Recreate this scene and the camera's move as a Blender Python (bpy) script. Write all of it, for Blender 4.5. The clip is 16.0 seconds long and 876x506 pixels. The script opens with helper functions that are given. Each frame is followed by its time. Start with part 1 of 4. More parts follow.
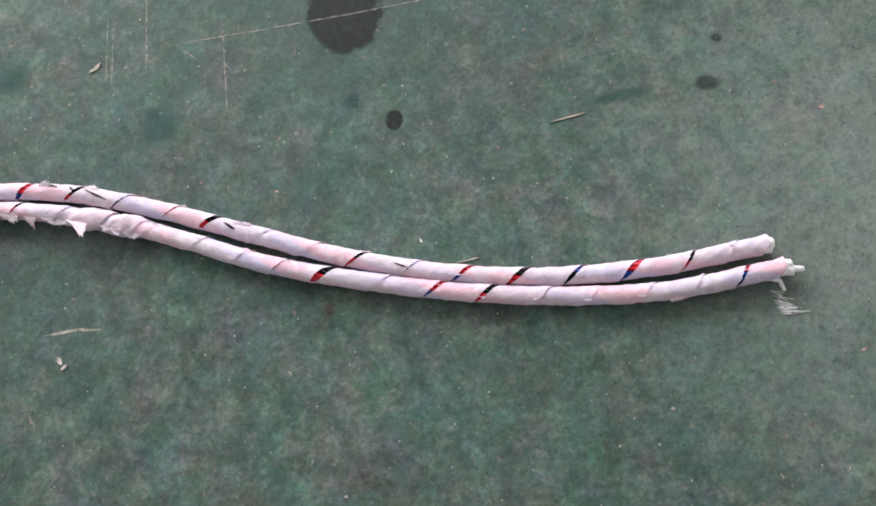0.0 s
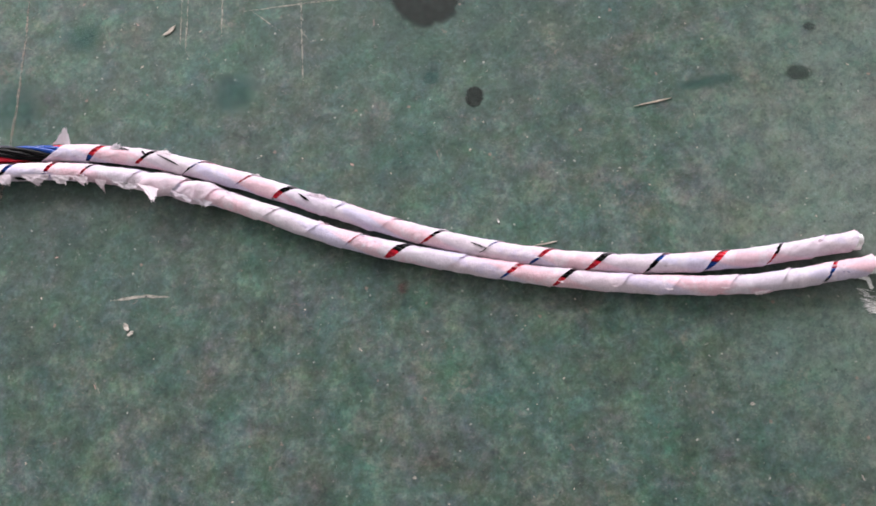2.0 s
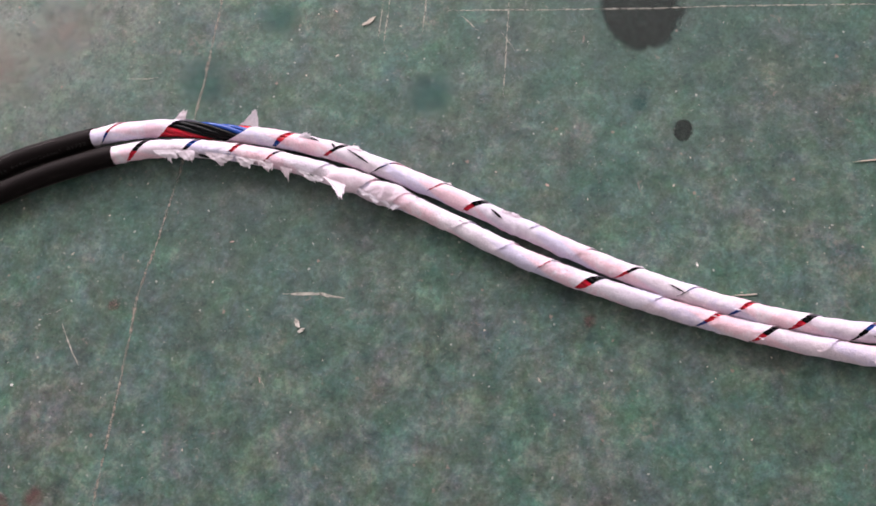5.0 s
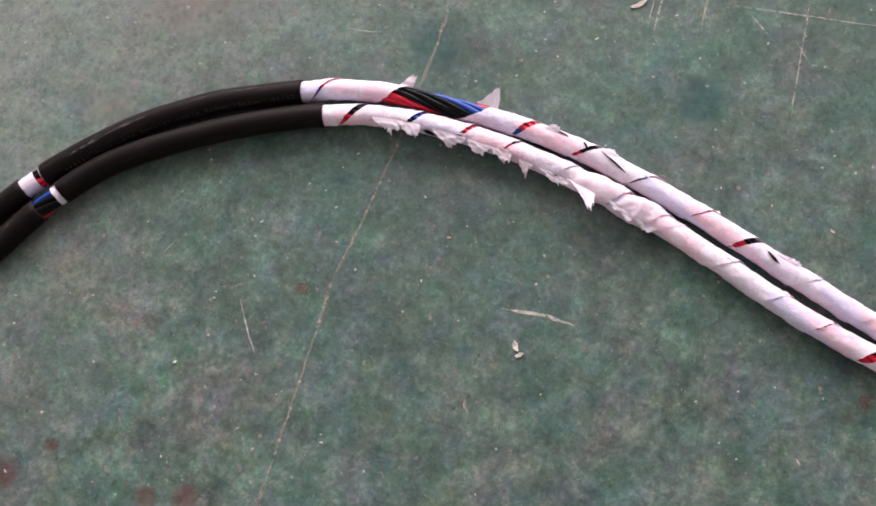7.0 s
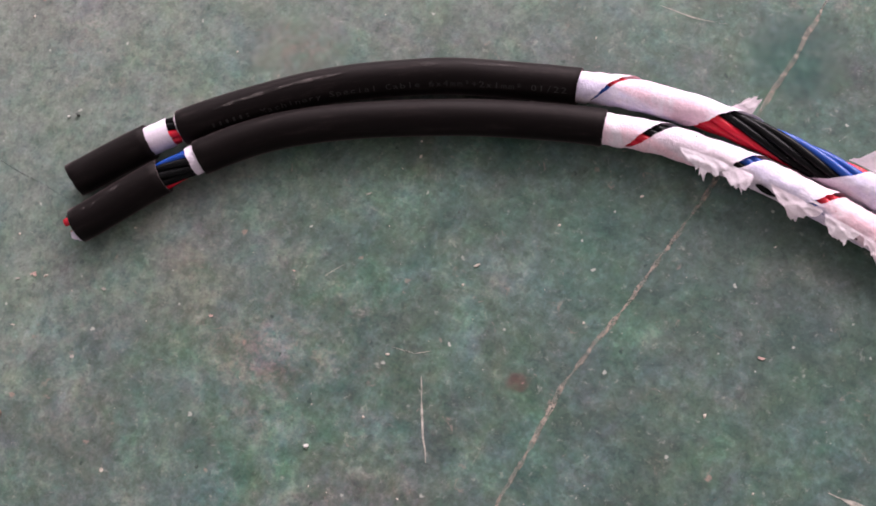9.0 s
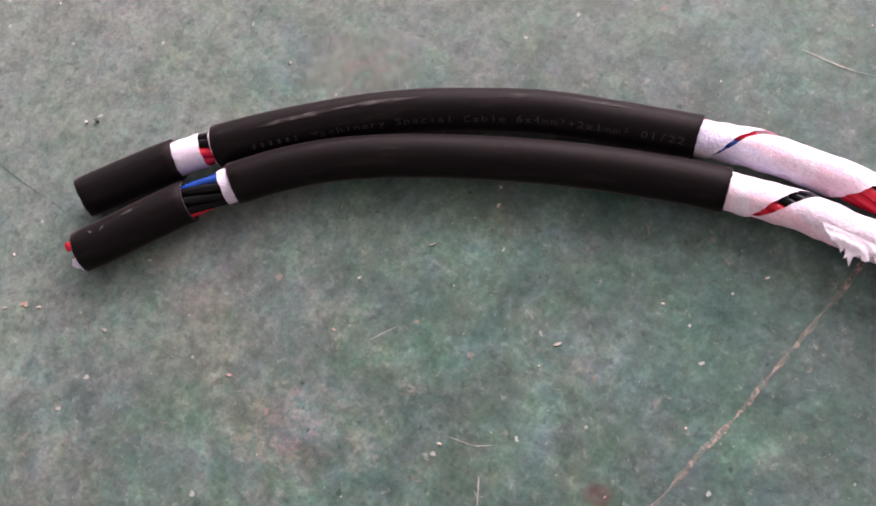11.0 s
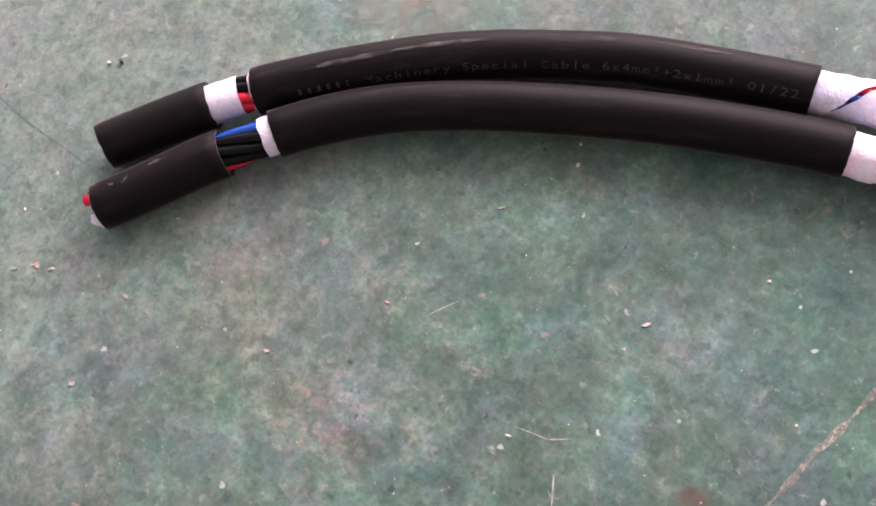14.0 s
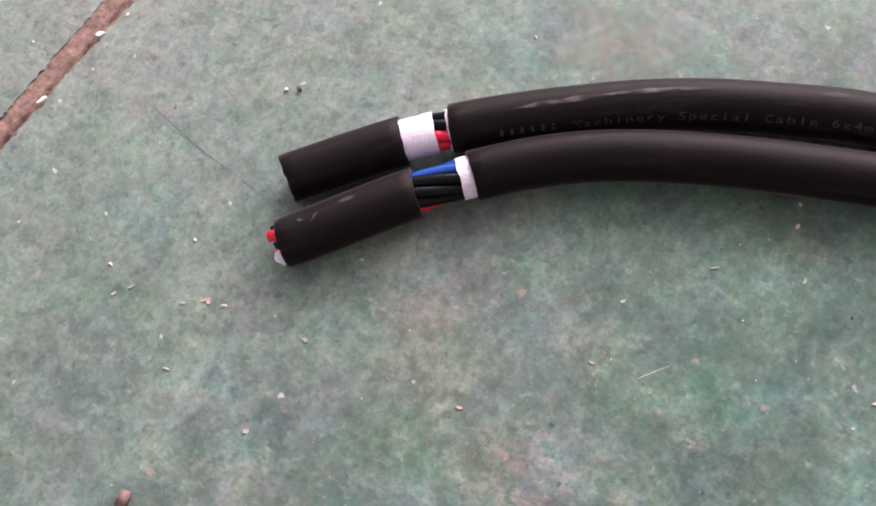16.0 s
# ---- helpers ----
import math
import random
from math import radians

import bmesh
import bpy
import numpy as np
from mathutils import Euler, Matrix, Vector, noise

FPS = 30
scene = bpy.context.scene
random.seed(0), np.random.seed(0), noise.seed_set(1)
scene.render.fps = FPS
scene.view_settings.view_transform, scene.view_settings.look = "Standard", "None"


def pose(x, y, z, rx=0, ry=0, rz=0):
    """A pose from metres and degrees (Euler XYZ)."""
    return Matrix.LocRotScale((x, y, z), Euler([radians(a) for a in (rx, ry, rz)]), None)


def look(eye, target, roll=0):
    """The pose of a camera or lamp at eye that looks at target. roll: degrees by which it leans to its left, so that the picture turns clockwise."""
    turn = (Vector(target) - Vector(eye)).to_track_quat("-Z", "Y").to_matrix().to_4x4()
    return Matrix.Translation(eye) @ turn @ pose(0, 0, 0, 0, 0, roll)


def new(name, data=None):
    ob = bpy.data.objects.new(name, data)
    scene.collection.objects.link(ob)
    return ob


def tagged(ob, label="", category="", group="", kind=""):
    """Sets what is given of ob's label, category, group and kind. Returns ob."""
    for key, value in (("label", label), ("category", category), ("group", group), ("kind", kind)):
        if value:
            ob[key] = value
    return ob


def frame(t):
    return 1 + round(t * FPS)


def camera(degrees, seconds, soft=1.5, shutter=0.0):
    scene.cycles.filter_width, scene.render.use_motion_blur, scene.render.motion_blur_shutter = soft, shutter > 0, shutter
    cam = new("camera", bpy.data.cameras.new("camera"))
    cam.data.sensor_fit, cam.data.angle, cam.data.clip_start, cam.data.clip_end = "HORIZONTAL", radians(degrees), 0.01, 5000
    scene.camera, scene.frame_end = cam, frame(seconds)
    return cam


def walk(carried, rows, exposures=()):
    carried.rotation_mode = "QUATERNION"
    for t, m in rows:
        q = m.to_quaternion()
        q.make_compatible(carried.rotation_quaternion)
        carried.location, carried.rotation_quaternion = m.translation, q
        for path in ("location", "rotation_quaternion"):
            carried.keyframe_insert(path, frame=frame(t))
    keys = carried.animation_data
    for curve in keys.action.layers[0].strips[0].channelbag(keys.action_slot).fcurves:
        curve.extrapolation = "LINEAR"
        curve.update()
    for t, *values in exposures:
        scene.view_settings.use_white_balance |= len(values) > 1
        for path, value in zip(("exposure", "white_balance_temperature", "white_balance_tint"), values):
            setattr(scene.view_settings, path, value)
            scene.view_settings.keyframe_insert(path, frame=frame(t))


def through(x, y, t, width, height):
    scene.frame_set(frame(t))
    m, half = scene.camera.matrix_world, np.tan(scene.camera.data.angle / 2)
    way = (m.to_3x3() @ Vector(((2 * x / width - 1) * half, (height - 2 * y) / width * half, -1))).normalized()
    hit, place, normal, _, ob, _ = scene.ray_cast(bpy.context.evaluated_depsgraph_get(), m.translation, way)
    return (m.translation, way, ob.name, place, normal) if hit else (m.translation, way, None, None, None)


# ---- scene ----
cam = camera(46.5, 16.0, soft=1.85)
PATH = [
    (0, (0.224, 0.129, 0.696), (0.073, 0.696, -1.216), -20.5),
    (0.5, (0.219, 0.129, 0.693), (0.062, 0.692, -1.219), -20.7),
    (1, (0.208, 0.133, 0.69), (0.045, 0.679, -1.227), -21.1),
    (1.5, (0.192, 0.134, 0.687), (0.023, 0.679, -1.229), -20.9),
    (2, (0.176, 0.134, 0.687), (0.003, 0.669, -1.232), -20.8),
    (2.5, (0.16, 0.139, 0.686), (-0.045, 0.667, -1.232), -22.6),
    (3, (0.146, 0.142, 0.685), (-0.067, 0.664, -1.233), -22.5),
    (5.5, (0.034, 0.174, 0.67), (-0.227, 0.661, -1.252), -21.1),
    (6, (-0.009, 0.183, 0.648), (-0.279, 0.646, -1.278), -20.5),
    (6.5, (-0.042, 0.192, 0.622), (-0.314, 0.624, -1.312), -20.4),
    (7, (-0.076, 0.198, 0.597), (-0.377, 0.622, -1.334), -21.2),
    (7.5, (-0.118, 0.211, 0.576), (-0.414, 0.621, -1.359), -18.8),
    (8, (-0.155, 0.213, 0.544), (-0.486, 0.613, -1.387), -21.5),
    (8.5, (-0.178, 0.23, 0.478), (-0.595, 0.574, -1.447), -26.6),
    (9, (-0.196, 0.248, 0.404), (-0.679, 0.59, -1.507), -26.9),
    (9.5, (-0.21, 0.258, 0.36), (-0.744, 0.594, -1.538), -27.3),
    (10, (-0.223, 0.26, 0.344), (-0.774, 0.632, -1.543), -24.0),
    (12.5, (-0.236, 0.261, 0.335), (-0.805, 0.642, -1.544), -23.0),
    (13, (-0.238, 0.262, 0.334), (-0.797, 0.628, -1.551), -23.6),
    (13.5, (-0.246, 0.257, 0.32), (-0.802, 0.627, -1.565), -22.8),
    (14, (-0.257, 0.253, 0.295), (-0.821, 0.6, -1.592), -23.9),
    (14.5, (-0.29, 0.244, 0.291), (-0.862, 0.618, -1.588), -20.7),
    (15, (-0.303, 0.236, 0.292), (-0.891, 0.621, -1.58), -19.9),
    (15.5, (-0.308, 0.232, 0.289), (-0.899, 0.602, -1.585), -20.6),
    (16, (-0.315, 0.227, 0.287), (-0.903, 0.611, -1.586), -19.4),
]
EXPOSURES = [(0.0, -0.25, 6420, 11), (5.5, -0.1, 6600, 18), (9.0, 0.03, 6660, 23), (10.0, 0.14, 6680, 25), (12.5, 0.52, 6680, 28), (16.0, 0.62, 6600, 22)]
walk(cam, [(t, look(eye, target, roll)) for t, eye, target, roll in PATH], EXPOSURES)

# ---- light: an overcast day through the wide low window of a workshop ----
world = bpy.data.worlds.new("overcast_sky")
scene.world = world
world.use_nodes = True
wn = world.node_tree
sky = wn.nodes.new("ShaderNodeTexSky")
sky.sky_type, sky.sun_disc = "NISHITA", False
sky.sun_elevation, sky.sun_rotation = radians(48), radians(20)
wn.links.new(sky.outputs[0], wn.nodes["Background"].inputs[0])
wn.nodes["Background"].inputs[1].default_value = 0.1


def area_lamp(name, eye, target, sx, sy, watts, colour):
    data = bpy.data.lights.new(name, "AREA")
    data.shape, data.size, data.size_y, data.energy, data.color = "RECTANGLE", sx, sy, watts, colour
    ob = new(name, data)
    ob.matrix_world = look(eye, target)
    return ob


area_lamp("window_daylight", (-1.0, 2.98, 1.5), (-1.0, 0.0, 1.0), 3.6, 2.2, 345, (1.0, 0.96, 0.965))


# ---- materials ----
def material(name, rough=0.6, metal=0.0):
    m = bpy.data.materials.new(name)
    m.use_nodes = True
    b = m.node_tree.nodes["Principled BSDF"]
    b.inputs["Roughness"].default_value, b.inputs["Metallic"].default_value = rough, metal
    return m, m.node_tree, b


def node(tree, kind, **values):
    n = tree.nodes.new(kind)
    for key, value in values.items():
        n.inputs[key.replace("_", " ")].default_value = value
    return n


def ramp(tree, source, stops):
    n = tree.nodes.new("ShaderNodeValToRGB")
    e = n.color_ramp.elements
    while len(e) < len(stops):
        e.new(0.5)
    for q, (p, c) in zip(e, stops):
        q.position = p
        q.color = (c, c, c, 1) if isinstance(c, (int, float)) else (*c, 1)
    tree.links.new(source, n.inputs[0])
    return n.outputs[0]


def noise_of(tree, coords, scale, detail=4.0, rough=0.55, distortion=0.0):
    n = node(tree, "ShaderNodeTexNoise", Scale=scale, Detail=detail, Roughness=rough, Distortion=distortion)
    tree.links.new(coords, n.inputs["Vector"])
    return n.outputs[0]


def stretched(tree, coords, scale, turn=0.0):
    n = tree.nodes.new("ShaderNodeMapping")
    n.inputs["Scale"].default_value = scale
    n.inputs["Rotation"].default_value = (0, 0, radians(turn))
    tree.links.new(coords, n.inputs["Vector"])
    return n.outputs[0]


def blend(tree, fac, a, b, mode="MIX"):
    n = tree.nodes.new("ShaderNodeMix")
    n.data_type, n.blend_type = "RGBA", mode
    for value, slot in ((fac, 0), (a, 6), (b, 7)):
        if isinstance(value, (int, float)):
            n.inputs[slot].default_value = value
        elif isinstance(value, tuple):
            n.inputs[slot].default_value = (*value, 1)
        else:
            tree.links.new(value, n.inputs[slot])
    return n.outputs[2]


def times(tree, a, b, op="MULTIPLY"):
    n = tree.nodes.new("ShaderNodeMath")
    n.operation, n.use_clamp = op, True
    for value, slot in ((a, 0), (b, 1)):
        if isinstance(value, (int, float)):
            n.inputs[slot].default_value = value
        else:
            tree.links.new(value, n.inputs[slot])
    return n.outputs[0]


def bumped(tree, b, height, strength, distance):
    n = tree.nodes.new("ShaderNodeBump")
    n.inputs["Strength"].default_value, n.inputs["Distance"].default_value = strength, distance
    tree.links.new(height, n.inputs["Height"])
    tree.links.new(n.outputs[0], b.inputs["Normal"])


def noise_bent(tree, coords, amount):
    """Coordinates pushed about by noise, so that cells get ragged outlines."""
    n = node(tree, "ShaderNodeTexNoise", Scale=420.0, Detail=3.0)
    tree.links.new(coords, n.inputs["Vector"])
    m = tree.nodes.new("ShaderNodeVectorMath")
    m.operation = "MULTIPLY_ADD"
    tree.links.new(n.outputs["Color"], m.inputs[0])
    m.inputs[1].default_value = (amount, amount, amount)
    tree.links.new(coords, m.inputs[2])
    return m.outputs[0]


def object_coords(tree):
    return tree.nodes.new("ShaderNodeTexCoord").outputs["Object"]


def uv_coords(tree):
    return tree.nodes.new("ShaderNodeTexCoord").outputs["UV"]


def floor_paint():
    m, t, b = material("worn_green_floor_paint", 0.55)
    b.inputs["Specular IOR Level"].default_value = 0.22
    p = object_coords(t)
    broad = noise_of(t, p, 5.0, 4, 0.6, 0.5)
    large = noise_of(t, p, 16.0, 6, 0.68, 0.5)
    mid = noise_of(t, p, 48.0, 6, 0.7, 0.6)
    fine = noise_of(t, p, 230.0, 5, 0.75, 0.3)
    grain = noise_of(t, p, 700.0, 3, 0.7)
    green = blend(t, ramp(t, mid, [(0.36, 0.0), (0.62, 1.0)]), (0.040, 0.100, 0.078), (0.088, 0.158, 0.128))
    grey = blend(t, ramp(t, noise_of(t, p, 60.0, 5, 0.7, 0.4), [(0.36, 0.0), (0.64, 1.0)]), (0.092, 0.096, 0.088), (0.175, 0.165, 0.152))
    where = times(t, ramp(t, large, [(0.40, 0.0), (0.64, 0.7)]), ramp(t, fine, [(0.36, -0.0), (0.66, 0.4)]), "ADD")
    base = blend(t, times(t, where, ramp(t, broad, [(0.3, 0.45), (0.65, 1.0)])), green, grey)
    teal = times(t, ramp(t, noise_of(t, p, 21.0, 5, 0.65, 0.8), [(0.57, 0.0), (0.7, 1.0)]), ramp(t, fine, [(0.35, 0.3), (0.6, 1.0)]))
    base = blend(t, times(t, teal, 0.75), base, (0.022, 0.085, 0.076))
    violet = ramp(t, noise_of(t, p, 29.0, 5, 0.65, 0.6), [(0.6, 0.0), (0.72, 1.0)])
    base = blend(t, times(t, violet, 0.5), base, (0.08, 0.09, 0.11))
    worn = times(t, ramp(t, noise_of(t, p, 13.0, 8, 0.74, 0.3), [(0.57, 0.0), (0.68, 1.0)]), ramp(t, fine, [(0.42, 0.0), (0.56, 1.0)]))
    base = blend(t, times(t, worn, 0.6), base, (0.25, 0.21, 0.185))
    streak = ramp(t, noise_of(t, stretched(t, p, (40, 300, 1), 24), 1.0, 4, 0.65), [(0.6, 0.0), (0.74, 1.0)])
    base = blend(t, times(t, streak, 0.25), base, (0.25, 0.25, 0.225))
    scrape = ramp(t, noise_of(t, stretched(t, p, (500, 30, 1), 52), 1.0, 4, 0.6), [(0.68, 0.0), (0.78, 1.0)])
    base = blend(t, times(t, scrape, 0.3), base, (0.27, 0.26, 0.23))
    for scale, amount, tinted in ((34.0, 0.18, True), (90.0, 0.10, True), (20.0, 0.36, False), (60.0, 0.36, False), (240.0, 0.28, False)):
        hue = node(t, "ShaderNodeTexNoise", Scale=scale, Detail=4.0, Roughness=0.7, Distortion=0.4)
        t.links.new(p, hue.inputs["Vector"])
        wide = t.nodes.new("ShaderNodeBrightContrast")
        wide.inputs["Contrast"].default_value = 1.3
        t.links.new(hue.outputs["Color" if tinted else "Fac"], wide.inputs["Color"])
        base = blend(t, amount, base, wide.outputs[0], "SOFT_LIGHT")
    # broad areas: pale dust and dark paint, with the floor's uneven light coloured in
    for x, y, rx, ry, amount, colour in ((-0.64, 0.32, 0.36, 0.42, 0.75, (0.285, 0.285, 0.265)), (0.52, 0.33, 0.28, 0.28, 0.95, (0.26, 0.30, 0.27)), (-0.38, 0.49, 0.20, 0.13, 0.5, (0.30, 0.27, 0.25)),
                                         (0.13, 0.57, 0.34, 0.24, 0.8, (0.035, 0.07, 0.06)), (-0.17, 0.38, 0.26, 0.20, 0.55, (0.045, 0.075, 0.065))):
        there = t.nodes.new("ShaderNodeMapping")
        there.vector_type = "TEXTURE"
        there.inputs["Location"].default_value, there.inputs["Scale"].default_value = (x, y, 0), (rx, ry, 1)
        t.links.new(p, there.inputs["Vector"])
        far = node(t, "ShaderNodeVectorMath")
        far.operation = "LENGTH"
        t.links.new(there.outputs[0], far.inputs[0])
        ragged = times(t, times(t, far.outputs["Value"], 0.5), times(t, noise_of(t, p, 26.0, 6, 0.7, 0.4), 0.35), "ADD")
        mask = times(t, ramp(t, ragged, [(0.2, 1.0), (0.64, 0.0)]), ramp(t, noise_of(t, p, 90.0, 5, 0.75, 0.4), [(0.3, 0.45), (0.6, 1.0)]))
        base = blend(t, times(t, mask, amount), base, colour)
    # grains of the coating, each a little off in tone, and tiny white dots
    for scale, amount in ((330.0, 0.2), (620.0, 0.16)):
        cell = node(t, "ShaderNodeTexVoronoi", Scale=scale)
        bent = noise_bent(t, p, 0.0016)
        t.links.new(bent, cell.inputs["Vector"])
        grey = t.nodes.new("ShaderNodeRGBToBW")
        t.links.new(cell.outputs["Color"], grey.inputs[0])
        base = blend(t, amount, base, grey.outputs[0], "SOFT_LIGHT")
    for scale, size, share, amount, colour in ((110.0, 0.10, 0.62, 0.75, (0.48, 0.47, 0.43)), (75.0, 0.11, 0.72, 0.6, (0.36, 0.22, 0.19)), (90.0, 0.10, 0.66, 0.7, (0.015, 0.03, 0.028))):
        cell = node(t, "ShaderNodeTexVoronoi", Scale=scale)
        t.links.new(noise_bent(t, p, 0.003), cell.inputs["Vector"])
        chosen = ramp(t, cell.outputs["Color"], [(share, 0.0), (share + 0.02, 1.0)])
        dot = times(t, ramp(t, cell.outputs["Distance"], [(size * 0.6, 1.0), (size, 0.0)]), chosen)
        base = blend(t, times(t, dot, amount), base, colour)
    fleck = ramp(t, noise_of(t, p, 95.0, 5, 0.7, 1.2), [(0.64, 0.0), (0.71, 1.0)])
    base = blend(t, times(t, fleck, 0.6), base, (0.26, 0.19, 0.165))
    light = ramp(t, fine, [(0.6, 0.0), (0.72, 1.0)])
    base = blend(t, times(t, light, 0.65), base, (0.32, 0.33, 0.29))
    dark = ramp(t, noise_of(t, p, 210.0, 4, 0.7), [(0.3, 1.0), (0.43, 0.0)])
    base = blend(t, times(t, dark, 0.5), base, (0.015, 0.034, 0.03))
    base = blend(t, ramp(t, grain, [(0.35, 0.5), (0.65, 0.0)]), base, blend(t, 0.6, base, (0.03, 0.06, 0.05)))
    base = blend(t, 1.0, base, (0.745, 0.765, 0.755), "MULTIPLY")
    t.links.new(base, b.inputs["Base Color"])
    t.links.new(ramp(t, mid, [(0.3, 0.48), (0.7, 0.7)]), b.inputs["Roughness"])
    bumped(t, b, times(t, fine, times(t, grain, 0.5), "ADD"), 0.14, 0.0008)
    return m


def stain(name, colour, strength, rough=0.35, edge=(0.62, 0.95), broken=0.35):
    """A stain that fades at its own ragged rim."""
    m, t, b = material(name, rough)
    b.inputs["Specular IOR Level"].default_value = 0.2
    p = object_coords(t)
    n = node(t, "ShaderNodeVectorMath")
    n.operation = "LENGTH"
    t.links.new(p, n.inputs[0])
    wob = noise_of(t, p, 2.4, 6, 0.65, 0.3)
    d = times(t, n.outputs["Value"], times(t, wob, 0.5, "SUBTRACT"), "ADD")
    mask = times(t, ramp(t, d, [(edge[0], 1.0), (edge[1], 0.0)]), ramp(t, noise_of(t, p, 7.0, 5, 0.7), [(0.25, 0.7), (0.6, 1.0)]))
    place = t.nodes.new("ShaderNodeNewGeometry").outputs["Position"]
    mask = times(t, mask, ramp(t, noise_of(t, place, 190.0, 5, 0.7, 0.4), [(0.36, broken), (0.6, 1.0)]))
    tone = blend(t, noise_of(t, p, 5.0, 4, 0.6), tuple(c * 0.6 for c in colour), tuple(min(1, c * 1.4) for c in colour))
    t.links.new(tone, b.inputs["Base Color"])
    t.links.new(times(t, mask, strength), b.inputs["Alpha"])
    return m


def plain(name, colour, rough=0.6, scale=300.0, spread=0.35, bump=0.0004, solid=1.0):
    m, t, b = material(name, rough)
    p = object_coords(t)
    n = noise_of(t, p, scale, 5, 0.65)
    tone = blend(t, ramp(t, n, [(0.3, 0.0), (0.7, 1.0)]), tuple(c * (1 - spread) for c in colour), tuple(min(1, c * (1 + spread)) for c in colour))
    t.links.new(tone, b.inputs["Base Color"])
    bumped(t, b, n, 0.4, bump)
    if solid < 1.0:
        t.links.new(ramp(t, noise_of(t, p, 260.0, 4, 0.7), [(0.4, solid), (0.62, 0.85)]), b.inputs["Alpha"])
    return m


def rubber():
    m, t, b = material("black_rubber_sheath", 0.5)
    p, uv = object_coords(t), uv_coords(t)
    dusty = noise_of(t, stretched(t, uv, (30, 2.2, 1)), 1.0, 6, 0.7, 0.5)
    fine = noise_of(t, p, 900.0, 4, 0.7)
    scuff = times(t, ramp(t, dusty, [(0.53, 0.0), (0.66, 1.0)]), ramp(t, noise_of(t, p, 240.0, 4, 0.7), [(0.35, 0.1), (0.65, 1.0)]))
    tone = blend(t, fine, (0.0012, 0.0008, 0.0010), (0.0032, 0.0023, 0.0025))
    tone = blend(t, times(t, scuff, 0.4), tone, (0.035, 0.026, 0.026))
    b.inputs["Specular IOR Level"].default_value = 0.085
    b.inputs["Specular Tint"].default_value = (1.0, 0.84, 0.82, 1)
    b.inputs["Sheen Weight"].default_value, b.inputs["Sheen Roughness"].default_value = 0.2, 0.3
    b.inputs["Sheen Tint"].default_value = (1.0, 0.76, 0.78, 1)
    t.links.new(tone, b.inputs["Base Color"])
    t.links.new(ramp(t, dusty, [(0.3, 0.5), (0.7, 0.62)]), b.inputs["Roughness"])
    bumped(t, b, fine, 0.25, 0.0002)
    return m


def insulation(name, colour, rough=0.16, gloss=0.25):
    m, t, b = material(name, rough)
    b.inputs["Specular IOR Level"].default_value = gloss
    n = noise_of(t, object_coords(t), 350.0, 4, 0.6)
    t.links.new(blend(t, n, tuple(c * 0.75 for c in colour), tuple(min(1, c * 1.15) for c in colour)), b.inputs["Base Color"])
    return m


